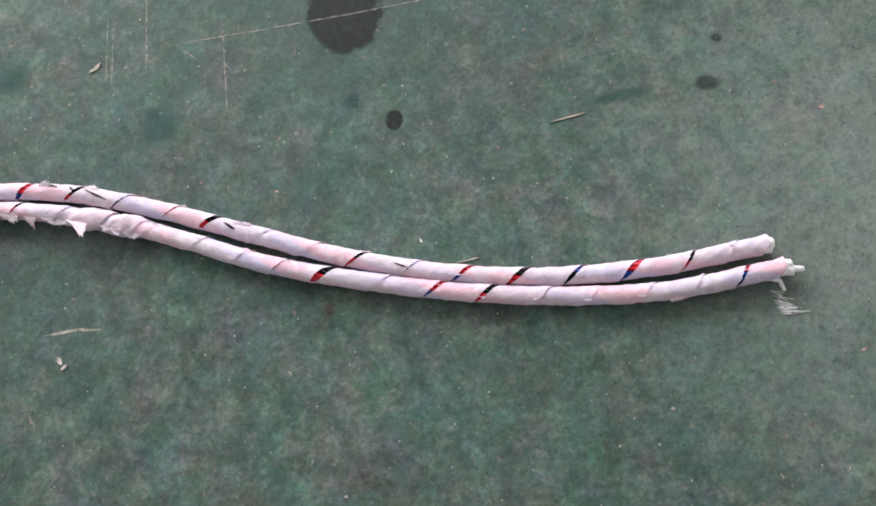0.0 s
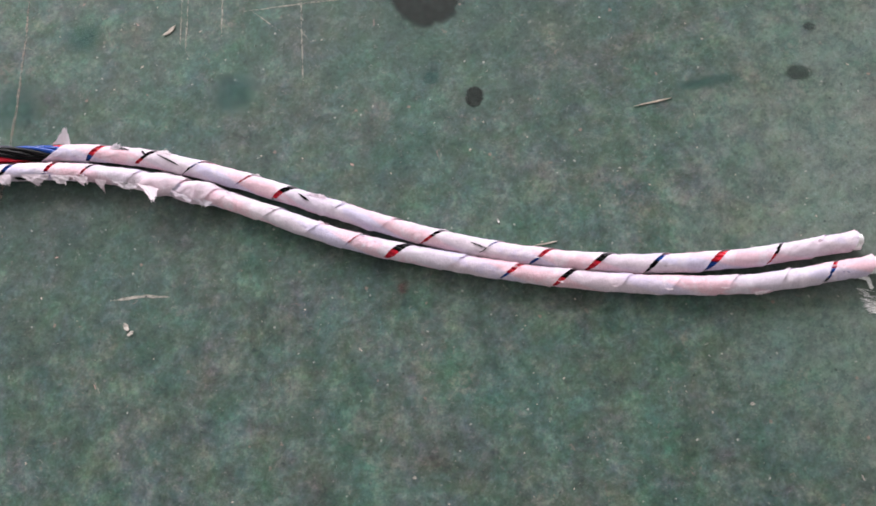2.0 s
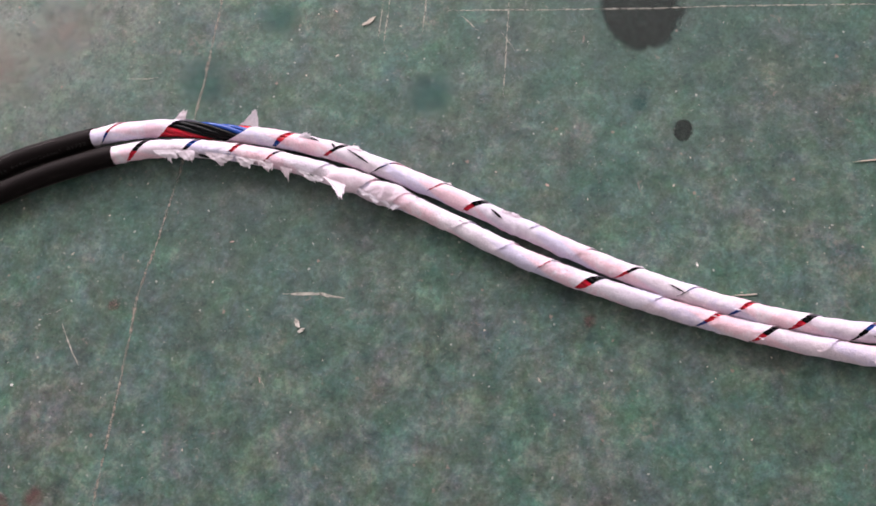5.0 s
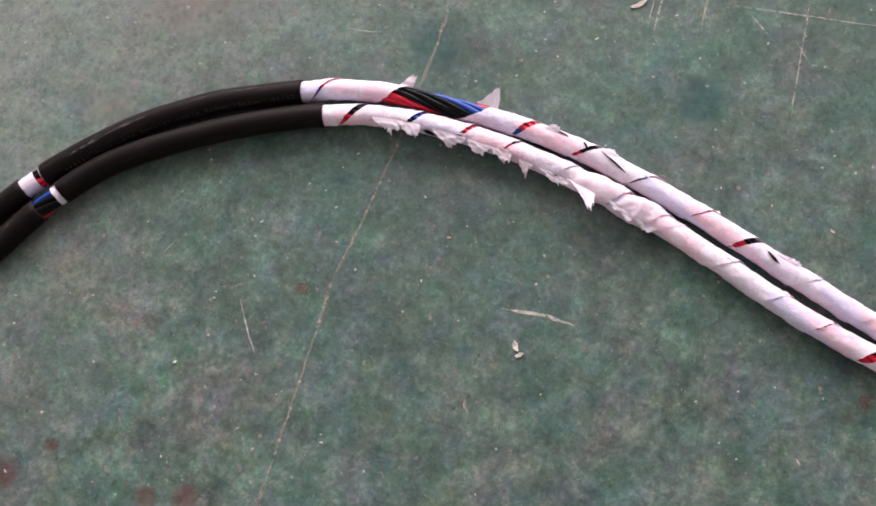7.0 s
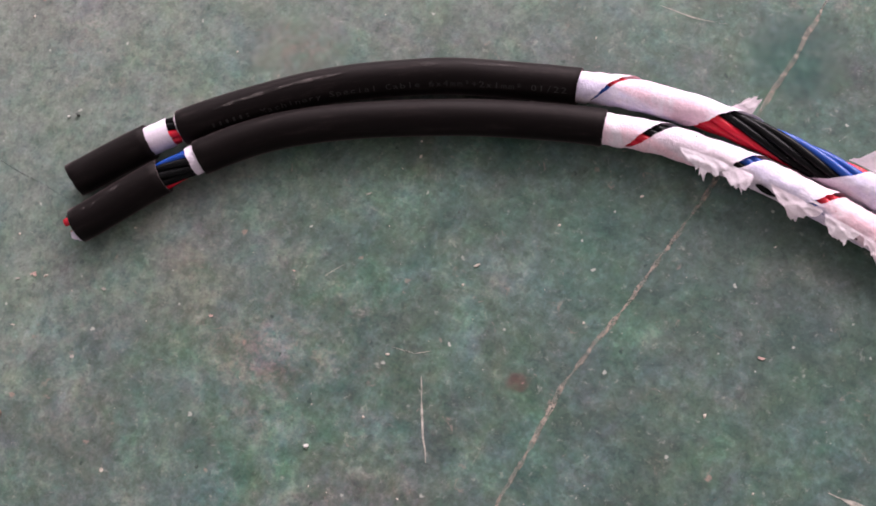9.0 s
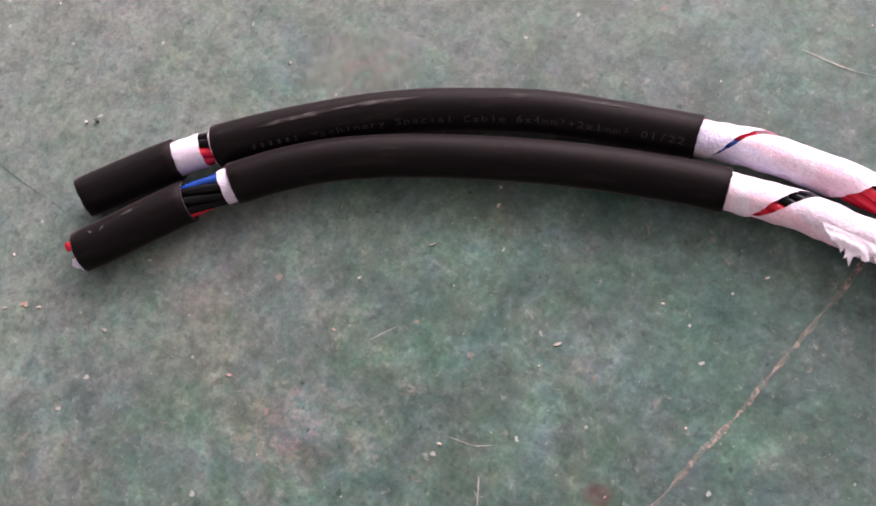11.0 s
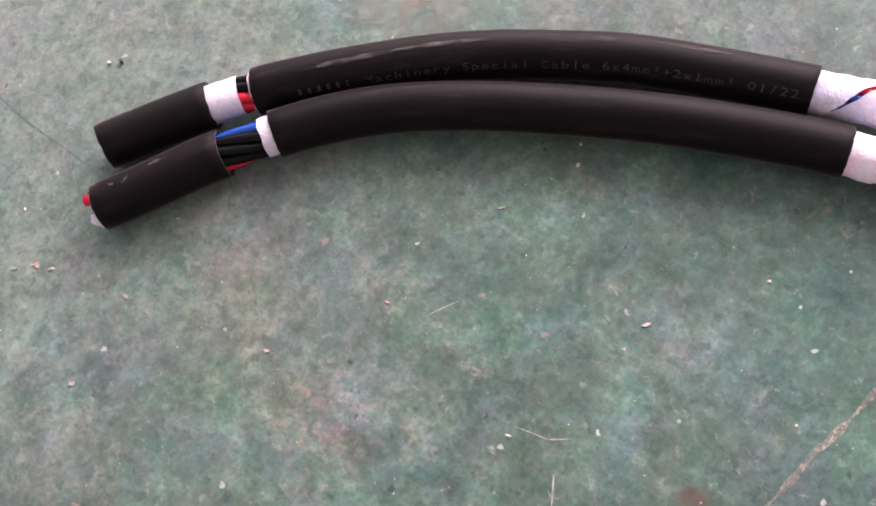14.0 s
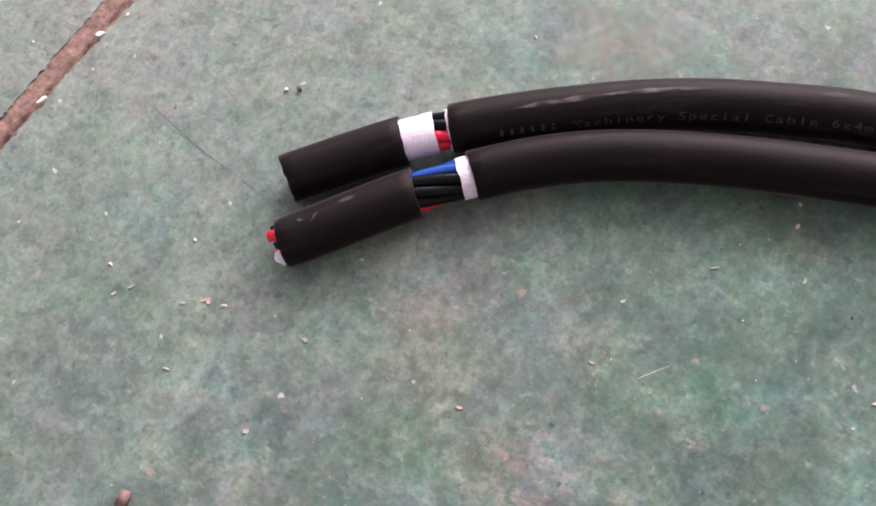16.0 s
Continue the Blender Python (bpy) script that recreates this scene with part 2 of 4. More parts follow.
def nonwoven(name, through, show, dark, light):
    """White tape of thin fibres; v of its map counts the turns of the wires beneath, whose colours show faintly."""
    m, t, b = material(name, 0.8)
    p, uv = object_coords(t), uv_coords(t)
    b.inputs["Specular IOR Level"].default_value = 0.25
    fibre = noise_of(t, stretched(t, p, (700, 1500, 900), 35), 1.0, 4, 0.7)
    fold = noise_of(t, p, 150.0, 5, 0.65, 0.5)
    crinkle = noise_of(t, stretched(t, uv, (420, 9, 1), 12), 1.0, 4, 0.65, 0.6)
    tone = blend(t, ramp(t, fibre, [(0.3, 0.0), (0.7, 1.0)]), dark, light)
    each = t.nodes.new("ShaderNodeObjectInfo").outputs["Random"]
    tone = blend(t, 1.0, tone, ramp(t, each, [(0.0, (1.0, 0.93, 0.95)), (0.4, (1.0, 0.98, 0.99)), (0.7, (0.95, 0.95, 0.99)), (1.0, (1.0, 0.92, 0.94))]), "MULTIPLY")
    parts = t.nodes.new("ShaderNodeSeparateXYZ")
    t.links.new(uv, parts.inputs[0])
    turn = t.nodes.new("ShaderNodeMath")
    turn.operation = "FRACT"
    t.links.new(parts.outputs[1], turn.inputs[0])
    black, red, blue = (0.78, 0.75, 0.80), (1.0, 0.66, 0.71), (0.72, 0.74, 0.93)
    below = ramp(t, turn.outputs[0], [(0.0, black), (0.15, black), (0.21, red), (0.53, red), (0.59, blue), (0.79, blue), (0.85, black)])
    pressed = ramp(t, noise_of(t, stretched(t, uv, (70, 2.5, 1), 20), 1.0, 5, 0.65, 0.5), [(0.36, 0.1), (0.52, 1.0)])
    tone = blend(t, times(t, pressed, show), tone, blend(t, 1.0, tone, below, "MULTIPLY"))
    t.links.new(tone, b.inputs["Base Color"])
    bumped(t, b, times(t, times(t, fibre, 0.3), times(t, times(t, fold, 0.35), times(t, crinkle, 0.35), "ADD"), "ADD"), 0.9, 0.0016)
    glow, mix = t.nodes.new("ShaderNodeBsdfTranslucent"), t.nodes.new("ShaderNodeMixShader")
    t.links.new(tone, glow.inputs["Color"])
    mix.inputs[0].default_value = through
    t.links.new(b.outputs[0], mix.inputs[1])
    t.links.new(glow.outputs[0], mix.inputs[2])
    t.links.new(mix.outputs[0], t.nodes["Material Output"].inputs["Surface"])
    return m


FLOOR = floor_paint()
RUBBER = rubber()
TAPE = nonwoven("white_nonwoven_tape", 0.1, 0.66, (0.64, 0.57, 0.625), (0.83, 0.755, 0.815))
TUFT = nonwoven("torn_nonwoven_tape", 0.4, 0.15, (0.80, 0.73, 0.77), (0.95, 0.88, 0.93))
RED = insulation("red_insulation", (0.55, 0.012, 0.03))
BLACK = insulation("black_insulation", (0.003, 0.003, 0.0035), 0.26, 0.08)
BLUE = insulation("blue_insulation", (0.006, 0.045, 0.25))
INK = plain("faded_grey_print", (0.013, 0.0115, 0.012), 0.8)
SCUFF = plain("dusty_grey_scuff", (0.042, 0.032, 0.031), 0.8, 600, solid=0.1)
FILLER = plain("white_filler_fibre", (0.8, 0.79, 0.78), 0.7, 900)
OIL = stain("dark_oil_stain", (0.009, 0.013, 0.011), 0.95, 0.6, (0.72, 0.84), 0.75)
DROP = stain("faded_oil_drop", (0.022, 0.034, 0.03), 0.7, 0.6, (0.6, 0.9), 0.6)
DAMP = stain("teal_damp_stain", (0.02, 0.085, 0.075), 0.62, 0.35, (0.3, 0.95))
RUST = stain("reddish_paint_stain", (0.12, 0.045, 0.045), 0.6, 0.5, (0.45, 0.9))
BARE = stain("pale_worn_patch", (0.22, 0.18, 0.16), 0.75, 0.7, (0.0, 0.95), 0.0)
SCORE = plain("brown_scored_line", (0.21, 0.18, 0.15), 0.8, 500, solid=0.2)
PALE = plain("pale_scratch", (0.36, 0.335, 0.29), 0.8, 400, solid=0.5)
FAINT = plain("faint_scratch", (0.27, 0.26, 0.22), 0.8, 400, solid=0.4)
DARKLINE = plain("dark_scratch", (0.035, 0.06, 0.052), 0.8, 400, solid=0.15)
DIRT = plain("brown_joint_dirt", (0.14, 0.082, 0.066), 0.9, 330, 0.5, 0.003)
WOOD = plain("brown_wood_splinter", (0.11, 0.062, 0.05), 0.7, 500)
STICK = plain("grey_brown_splinter", (0.36, 0.3, 0.24), 0.7, 500)
PAPER = plain("pale_paint_flake", (0.34, 0.295, 0.25), 0.7, 400)
CHIP = plain("pale_grey_flake", (0.42, 0.385, 0.345), 0.8, 400)
FADED = plain("faded_paint_flake", (0.25, 0.23, 0.205), 0.8, 400)
BLUSH = plain("pinkish_paint_flake", (0.34, 0.22, 0.19), 0.7, 400)
GRIT = plain("dark_grit", (0.03, 0.035, 0.03), 0.6, 800)
WHITE = plain("white_crumb", (0.55, 0.53, 0.5), 0.6, 800)
PLASTER = plain("grey_plaster", (0.58, 0.575, 0.565), 0.85, 20, 0.06, 0.002)


# ---- mesh helpers ----
def mesh_of(name, verts, faces, mat, uvs=None, smooth=True):
    me = bpy.data.meshes.new(name)
    me.from_pydata([tuple(v) for v in verts], [], faces)
    me.materials.append(mat)
    if smooth:
        me.polygons.foreach_set("use_smooth", [True] * len(me.polygons))
    if uvs is not None:
        layer = me.uv_layers.new(name="UVMap")
        for loop in me.loops:
            layer.data[loop.index].uv = uvs[loop.vertex_index]
    me.update()
    return me


def part(name, me, parent, label=""):
    ob = new(name, me)
    ob.parent = parent
    return tagged(ob, label)


def from_bm(name, bm, mat, smooth=False):
    me = bpy.data.meshes.new(name)
    bm.to_mesh(me)
    bm.free()
    me.materials.append(mat)
    if smooth:
        me.polygons.foreach_set("use_smooth", [True] * len(me.polygons))
    return me


def box(name, x0, x1, y0, y1, z0, z1, mat):
    bm = bmesh.new()
    bmesh.ops.create_cube(bm, size=1)
    for v in bm.verts:
        v.co = ((x0 + x1) / 2 + v.co.x * (x1 - x0), (y0 + y1) / 2 + v.co.y * (y1 - y0), (z0 + z1) / 2 + v.co.z * (z1 - z0))
    return from_bm(name, bm, mat)


# ---- the room ----
JOINT = ((-0.5460, 0.150), (-0.5540, 0.335))  # two points on the joint's middle line
JW = 0.0047


def joint_x(y):
    (x0, y0), (x1, y1) = JOINT
    return x0 + (y - y0) * (x1 - x0) / (y1 - y0)


def floor_mesh():
    """Both slabs and the sunken joint between them, as one sheet."""
    rng = random.Random(4)
    ys = [-3.0, -1.0] + [0.0 + 0.001 * i for i in range(600)] + [0.7, 1.5, 2.5, 3.6]
    verts, faces = [], []
    for y in ys:
        c = joint_x(y)
        near = 0.0 <= y <= 0.6
        a = c - JW + (noise.noise((y * 60, 1, 0)) * 0.0006 + abs(noise.noise((y * 420, 1, 5))) * 0.0022) * near
        b = c + JW + (noise.noise((y * 60, 7, 0)) * 0.0008 + rng.uniform(-0.0005, 0.0005)) * near
        verts += [(-3.2, y, 0), (a, y, 0), (a + 0.0008, y, -0.006), (b - 0.0008, y, -0.006), (b, y, 0), (3.2, y, 0)]
    for i in range(len(ys) - 1):
        for k in range(5):
            faces.append((6 * i + k, 6 * i + k + 1, 6 * i + 7 + k, 6 * i + 6 + k))
    return mesh_of("floor", verts, faces, FLOOR, smooth=False)


tagged(new("floor", floor_mesh()), "worn green painted concrete workshop floor with dust and scratches", "floor", kind="structure")


def joint_fill():
    verts, faces = [], []
    ys = [0.02 + 0.0015 * i for i in range(300)]
    for i, y in enumerate(ys):
        for k in range(15):
            u = k / 7 - 1
            x = joint_x(y) + u * (JW - 0.0001)
            groove = max(0.0, 1 - abs(u - 0.62 - 0.12 * noise.noise((y * 45, 2, 9))) / 0.2) * (0.35 + 0.65 * (noise.noise((y * 70, 4, 1)) > -0.25))
            z = -0.0004 - 0.0050 * groove + 0.0008 * noise.noise((x * 150, y * 150, 3)) + 0.0005 * noise.noise((x * 700, y * 700, 5))
            verts.append((x, y, min(z, 0.0006)))
    for i in range(len(ys) - 1):
        for k in range(14):
            faces.append((15 * i + k, 15 * i + k + 1, 15 * i + k + 16, 15 * i + k + 15))
    return mesh_of("floor_joint", verts, faces, DIRT)


tagged(new("floor_joint", joint_fill()), "floor joint filled with rough brown dirt", "floor joint", kind="structure")

for name, dims in (("wall_south", (-3.2, 3.2, -3.2, -3.0, 0, 3.2)), ("wall_west", (-3.4, -3.2, -3.2, 3.22, 0, 3.2)), ("wall_east", (3.2, 3.4, -3.2, 3.22, 0, 3.2))):
    tagged(new(name, box(name, *dims, PLASTER)), "plain grey plastered workshop wall", "wall", kind="structure")


def ring_wall(name, outer, inner, depth, axis, mat):
    """A slab with one opening through it; axis 'y' stands, 'z' lies."""
    bm = bmesh.new()
    (a0, a1, b0, b1), (c0, c1, d0, d1) = outer, inner
    for q in ((a0, a1, b0, d0), (a0, a1, d1, b1), (a0, c0, d0, d1), (c1, a1, d0, d1)):
        made = bmesh.ops.create_cube(bm, size=1)["verts"]
        for v in made:
            u = (q[0] + q[1]) / 2 + v.co.x * (q[1] - q[0])
            w = (q[2] + q[3]) / 2 + (v.co.z if axis == "y" else v.co.y) * (q[3] - q[2])
            e = (v.co.y if axis == "y" else v.co.z) + 0.5
            e = depth[0] + e * (depth[1] - depth[0])
            v.co = (u, e, w) if axis == "y" else (u, w, e)
    return from_bm(name, bm, mat)


tagged(new("wall_north", ring_wall("wall_north", (-3.2, 3.2, 0, 3.2), (-2.82, 0.82, 0.38, 2.62), (3.02, 3.22), "y", PLASTER)), "grey plastered wall with a wide low window opening", "wall", kind="structure")
tagged(new("ceiling", box("ceiling", -3.4, 3.4, -3.2, 3.22, 3.2, 3.35, PLASTER)), "plain grey workshop ceiling", "ceiling", kind="structure")


# ---- marks on the floor ----
def disc(name, mat):
    n = 40
    verts = [(0, 0, 0)] + [(math.cos(2 * math.pi * i / n) * 1.15, math.sin(2 * math.pi * i / n) * 1.15, 0) for i in range(n)]
    return mesh_of(name, verts, [(0, 1 + i, 1 + (i + 1) % n) for i in range(n)], mat)


LEVEL = [0.00006]


def spot(name, mat, x, y, rx, ry, turn, label, category):
    LEVEL[0] += 0.000003
    ob = new(name, disc(name, mat))
    ob.matrix_world = pose(x, y, LEVEL[0], 0, 0, turn) @ Matrix.Diagonal((rx, ry, 0.01, 1))
    return tagged(ob, label, category, kind="structure")


spot("oil_stain", OIL, 0.113, 0.541, 0.0385, 0.050, 4, "large dark oil stain soaked into green floor paint", "stain")
spot("oil_stain", OIL, 0.145, 0.442, 0.0085, 0.0105, 0, "small round dark oil drop on green floor", "stain")
spot("oil_stain", DAMP, 0.114, 0.460, 0.009, 0.0075, 0, "faint dark drop stain on green floor", "stain")
spot("oil_stain", DROP, 0.376, 0.442, 0.0115, 0.0075, -8, "oval dark oil drop on green floor", "stain")
spot("oil_stain", DROP, 0.388, 0.477, 0.006, 0.0042, -20, "tiny dark oil drop on green floor", "stain")
spot("damp_stain", DAMP, -0.035, 0.460, 0.024, 0.021, 0, "blurred dark teal stain on green floor", "stain")
spot("damp_stain", DAMP, -0.205, 0.462, 0.026, 0.024, 0, "blurred dark teal stain on green floor", "stain")
spot("damp_stain", DAMP, -0.155, 0.515, 0.02, 0.016, 0, "blurred dark teal stain on green floor", "stain")
spot("damp_stain", DAMP, 0.31, 0.440, 0.035, 0.006, 8, "long faint teal smear on green floor", "stain")
for rx, ry, rr in ((-0.299, 0.146, 0.010), (-0.276, 0.152, 0.0115), (-0.390, 0.136, 0.016), (-0.244, 0.288, 0.0065), (0.089, 0.302, 0.0065), (-0.365, 0.160, 0.006)):
    spot("red_stain", RUST, rx, ry, rr, rr * 0.85, 30, "dull reddish paint spot on green floor", "stain")
spot("worn_patch", BARE, -0.375, 0.465, 0.055, 0.040, -20, "pale pinkish worn patch in green floor paint", "worn patch")
spot("worn_patch", BARE, -0.322, 0.498, 0.035, 0.03, 10, "pale pinkish worn patch in green floor paint", "worn patch")
spot("worn_patch", BARE, -0.40, 0.375, 0.028, 0.02, 30, "pale pinkish worn patch in green floor paint", "worn patch")


def strip(name, pts, width, mat, label, category, seed=1, z=0.00022):
    """A narrow line of wobbling width along pts."""
    rng = random.Random(seed)
    fine = []
    for (x0, y0), (x1, y1) in zip(pts[:-1], pts[1:]):
        n = max(2, int(math.hypot(x1 - x0, y1 - y0) / 0.004))
        fine += [(x0 + (x1 - x0) * i / n, y0 + (y1 - y0) * i / n) for i in range(n)]
    fine.append(pts[-1])
    verts, faces = [], []
    for i, (x, y) in enumerate(fine):
        a, b = fine[max(0, i - 1)], fine[min(len(fine) - 1, i + 1)]
        d = Vector((b[0] - a[0], b[1] - a[1], 0)).normalized()
        side = Vector((-d.y, d.x, 0))
        taper = min(1, 0.25 + 0.3 * i, 0.25 + 0.3 * (len(fine) - 1 - i))
        w = width * taper * (rng.uniform(0.6, 1.2) if rng.random() < 0.8 else 0.3) / 2
        c = Vector((x, y, z)) + side * rng.uniform(-0.2, 0.2) * width
        verts += [c + side * w, c, c - side * w]
    for i in range(len(fine) - 1):
        for k in (0, 1):
            faces.append((3 * i + k, 3 * i + k + 3, 3 * i + k + 4, 3 * i + k + 1))
    return tagged(new(name, mesh_of(name, verts, faces, mat)), label, category, kind="structure")


strip("scored_line", [(-0.201, 0.60), (-0.202, 0.524), (-0.205, 0.46), (-0.2115, 0.392), (-0.2195, 0.340), (-0.2275, 0.298), (-0.2290, 0.24), (-0.233, 0.156), (-0.236, 0.09)], 0.0021, SCORE, "thin brown line scored across green floor", "scratch", 3)
strip("floor_scratch", [(-0.03, 0.527), (0.052, 0.531), (0.12, 0.535), (0.175, 0.539), (0.30, 0.546)], 0.0011, FAINT, "long pale scratch in green floor paint", "scratch", 4)
strip("floor_scratch", [(-0.045, 0.58), (-0.0455, 0.507)], 0.0012, FAINT, "short pale scratch in green floor paint", "scratch", 5)
strip("floor_scratch", [(-0.077, 0.56), (-0.078, 0.50)], 0.0009, FAINT, "short pale scratch in green floor paint", "scratch", 6)
strip("floor_scratch", [(0.016, 0.545), (0.018, 0.46)], 0.0009, FAINT, "faint pale scratch in green floor paint", "scratch", 7)
strip("floor_scratch", [(-0.279, 0.272), (-0.270, 0.256), (-0.261, 0.243)], 0.0012, PALE, "short pale scratch in green floor paint", "scratch", 8)
strip("floor_scratch", [(-0.123, 0.3055), (-0.10, 0.307), (-0.079, 0.3055)], 0.0022, PALE, "pale scraped stroke in green floor paint", "scratch", 9)
strip("floor_scratch", [(-0.265, 0.4605), (-0.25, 0.461), (-0.236, 0.464)], 0.0008, PALE, "faint pale scratch in green floor paint", "scratch", 10)
strip("floor_scratch", [(-0.132, 0.248), (-0.127, 0.239)], 0.0010, PALE, "short pale scratch in green floor paint", "scratch", 12)
strip("floor_scratch", [(-0.072, 0.556), (-0.0735, 0.498)], 0.0012, FAINT, "faint pale scratch in green floor paint", "scratch", 13)
strip("floor_scratch", [(-0.021, 0.526), (0.000, 0.508)], 0.0009, FAINT, "faint pale scratch in green floor paint", "scratch", 14)
strip("floor_scratch", [(0.012, 0.512), (0.024, 0.4965)], 0.0008, FAINT, "faint pale scratch in green floor paint", "scratch", 15)
strip("floor_scratch", [(-0.336, 0.290), (-0.331, 0.2985)], 0.0006, PALE, "faint pale scratch in green floor paint", "scratch", 16)
strip("floor_scratch", [(-0.281, 0.283), (-0.286, 0.279), (-0.296, 0.277)], 0.0007, FAINT, "faint pale scratch in green floor paint", "scratch", 17)
strip("floor_scratch", [(-0.514, 0.270), (-0.491, 0.268), (-0.474, 0.268), (-0.458, 0.2675)], 0.0005, DARKLINE, "thin dark scratch in green floor paint", "scratch", 11)


# ---- the two cables ----
R_SHEATH, R_CORE = 0.0078, 0.0063


class Line:
    """A cable's middle line, by length from its black end."""

    def __init__(self, knots, x_sheath):
        k = [Vector((x, y, 0)) for x, y in knots]
        k = [2 * k[0] - k[1]] + k + [2 * k[-1] - k[-2]]
        pts = []
        for i in range(1, len(k) - 2):
            for j in range(40):
                u = j / 40
                a, b, c, d = k[i - 1:i + 3]
                pts.append(0.5 * (2 * b + (c - a) * u + (2 * a - 5 * b + 4 * c - d) * u * u + (3 * b - a - 3 * c + d) * u ** 3))
        pts.append(k[-2])
        self.x = np.array([p.x for p in pts])
        self.y = np.array([p.y for p in pts])
        self.s = np.concatenate([[0], np.cumsum(np.hypot(np.diff(self.x), np.diff(self.y)))])
        self.length = float(self.s[-1])
        self.s_sheath = self.of_x(x_sheath)

    def of_x(self, x):
        if x < self.x[0]:
            return float((x - self.x[0]) * 1.4)
        if x > self.x[-1]:
            return float(self.s[-1] + x - self.x[-1])
        return float(np.interp(x, self.x, self.s))

    def middle(self, s):
        q = min(max(s, 0.0), self.length)
        x, y = float(np.interp(q, self.s, self.x)), float(np.interp(q, self.s, self.y))
        e = 0.004
        a, b = max(0.0, q - e), min(self.length, q + e)
        d = Vector((float(np.interp(b, self.s, self.x) - np.interp(a, self.s, self.x)), float(np.interp(b, self.s, self.y) - np.interp(a, self.s, self.y)), 0)).normalized()
        f = min(1.0, max(0.0, (s - self.s_sheath) / 0.06))
        z = R_SHEATH + 0.0004 + (R_CORE + 0.0008 - R_SHEATH) * f * f * (3 - 2 * f)
        return Vector((x, y, z)) + d * (s - q), d

    def at(self, s, deg, r):
        """deg 0: the far side (+y), 90: the top, 180: the near side."""
        c, d = self.middle(s)
        side = Vector((-d.y, d.x, 0))
        a = radians(deg)
        return c + r * (math.cos(a) * side + math.sin(a) * Vector((0, 0, 1)))


def tube(name, line, s0, s1, r_out, r_in, mat, wob=0.0, seed=0, n=40):
    """A length of sheath with its wall thickness and slightly uneven cut ends."""
    rng = random.Random(seed)
    steps = max(6, int((s1 - s0) / 0.004))
    ang = [360 * i / n for i in range(n)]
    tilt0, tilt1 = rng.uniform(-0.0009, 0.0009), rng.uniform(-0.0009, 0.0009)
    verts, uvs, faces = [], [], []
    rows = [(s0, r_in)] + [(s0, r_out - 0.0004), (s0 + 0.0003, r_out)]
    rows += [(s0 + (s1 - s0) * i / steps, r_out) for i in range(1, steps)]
    rows += [(s1 - 0.0003, r_out), (s1, r_out - 0.0004), (s1, r_in)] + [(s1 - (s1 - s0) * i / steps, r_in) for i in range(1, steps)]
    for s, r in rows:
        f = (s - s0) / (s1 - s0)
        for a in ang:
            cut = math.cos(radians(a + 40)) * (tilt0 * max(0, 1 - 8 * f) + tilt1 * max(0, 8 * f - 7))
            cut += 0.0004 * noise.noise((math.cos(radians(a)) * 3, math.sin(radians(a)) * 3, seed)) * (max(0, 1 - 8 * f) + max(0, 8 * f - 7))
            rr = r + wob * noise.noise((s * 60, math.cos(radians(a)) * 0.8, math.sin(radians(a)) * 0.8 + seed))
            verts.append(line.at(s + cut, a, rr))
            uvs.append((s, a / 360 * 6))
    m = len(rows)
    for i in range(m):
        for k in range(n):
            j, l = (i + 1) % m, (k + 1) % n
            faces.append((i * n + k, j * n + k, j * n + l, i * n + l))
    return mesh_of(name, verts, faces, mat, uvs)


def conductor(name, line, s0, s1, lay, lay_left, deg0, s_ref, ring, r, mat, n=9):
    """One insulated wire, laid in a helix inside the cable; deg0 is its angle at s_ref."""
    steps = int((s1 - s0) / 0.003)
    verts, faces = [], []
    for i in range(steps + 1):
        s = s0 + (s1 - s0) * i / steps
        a = deg0 + (s - s_ref) / (lay if s > s_ref else lay_left) * 360
        c = line.at(s, a, ring)
        nxt = line.at(s + 0.001, a + 0.36 / lay, ring)
        d = (nxt - c).normalized()
        out = (c - line.middle(s)[0]).normalized()
        out = (out - d * out.dot(d)).normalized()
        side = d.cross(out)
        for k in range(n):
            q = 2 * math.pi * k / n
            verts.append(c + r * (math.cos(q) * out + math.sin(q) * side))
    for i in range(steps):
        for k in range(n):
            faces.append((i * n + k, i * n + (k + 1) % n, (i + 1) * n + (k + 1) % n, (i + 1) * n + k))
    faces.append(tuple(range(n))[::-1])
    faces.append(tuple(steps * n + k for k in range(n)))
    return mesh_of(name, verts, faces, mat)


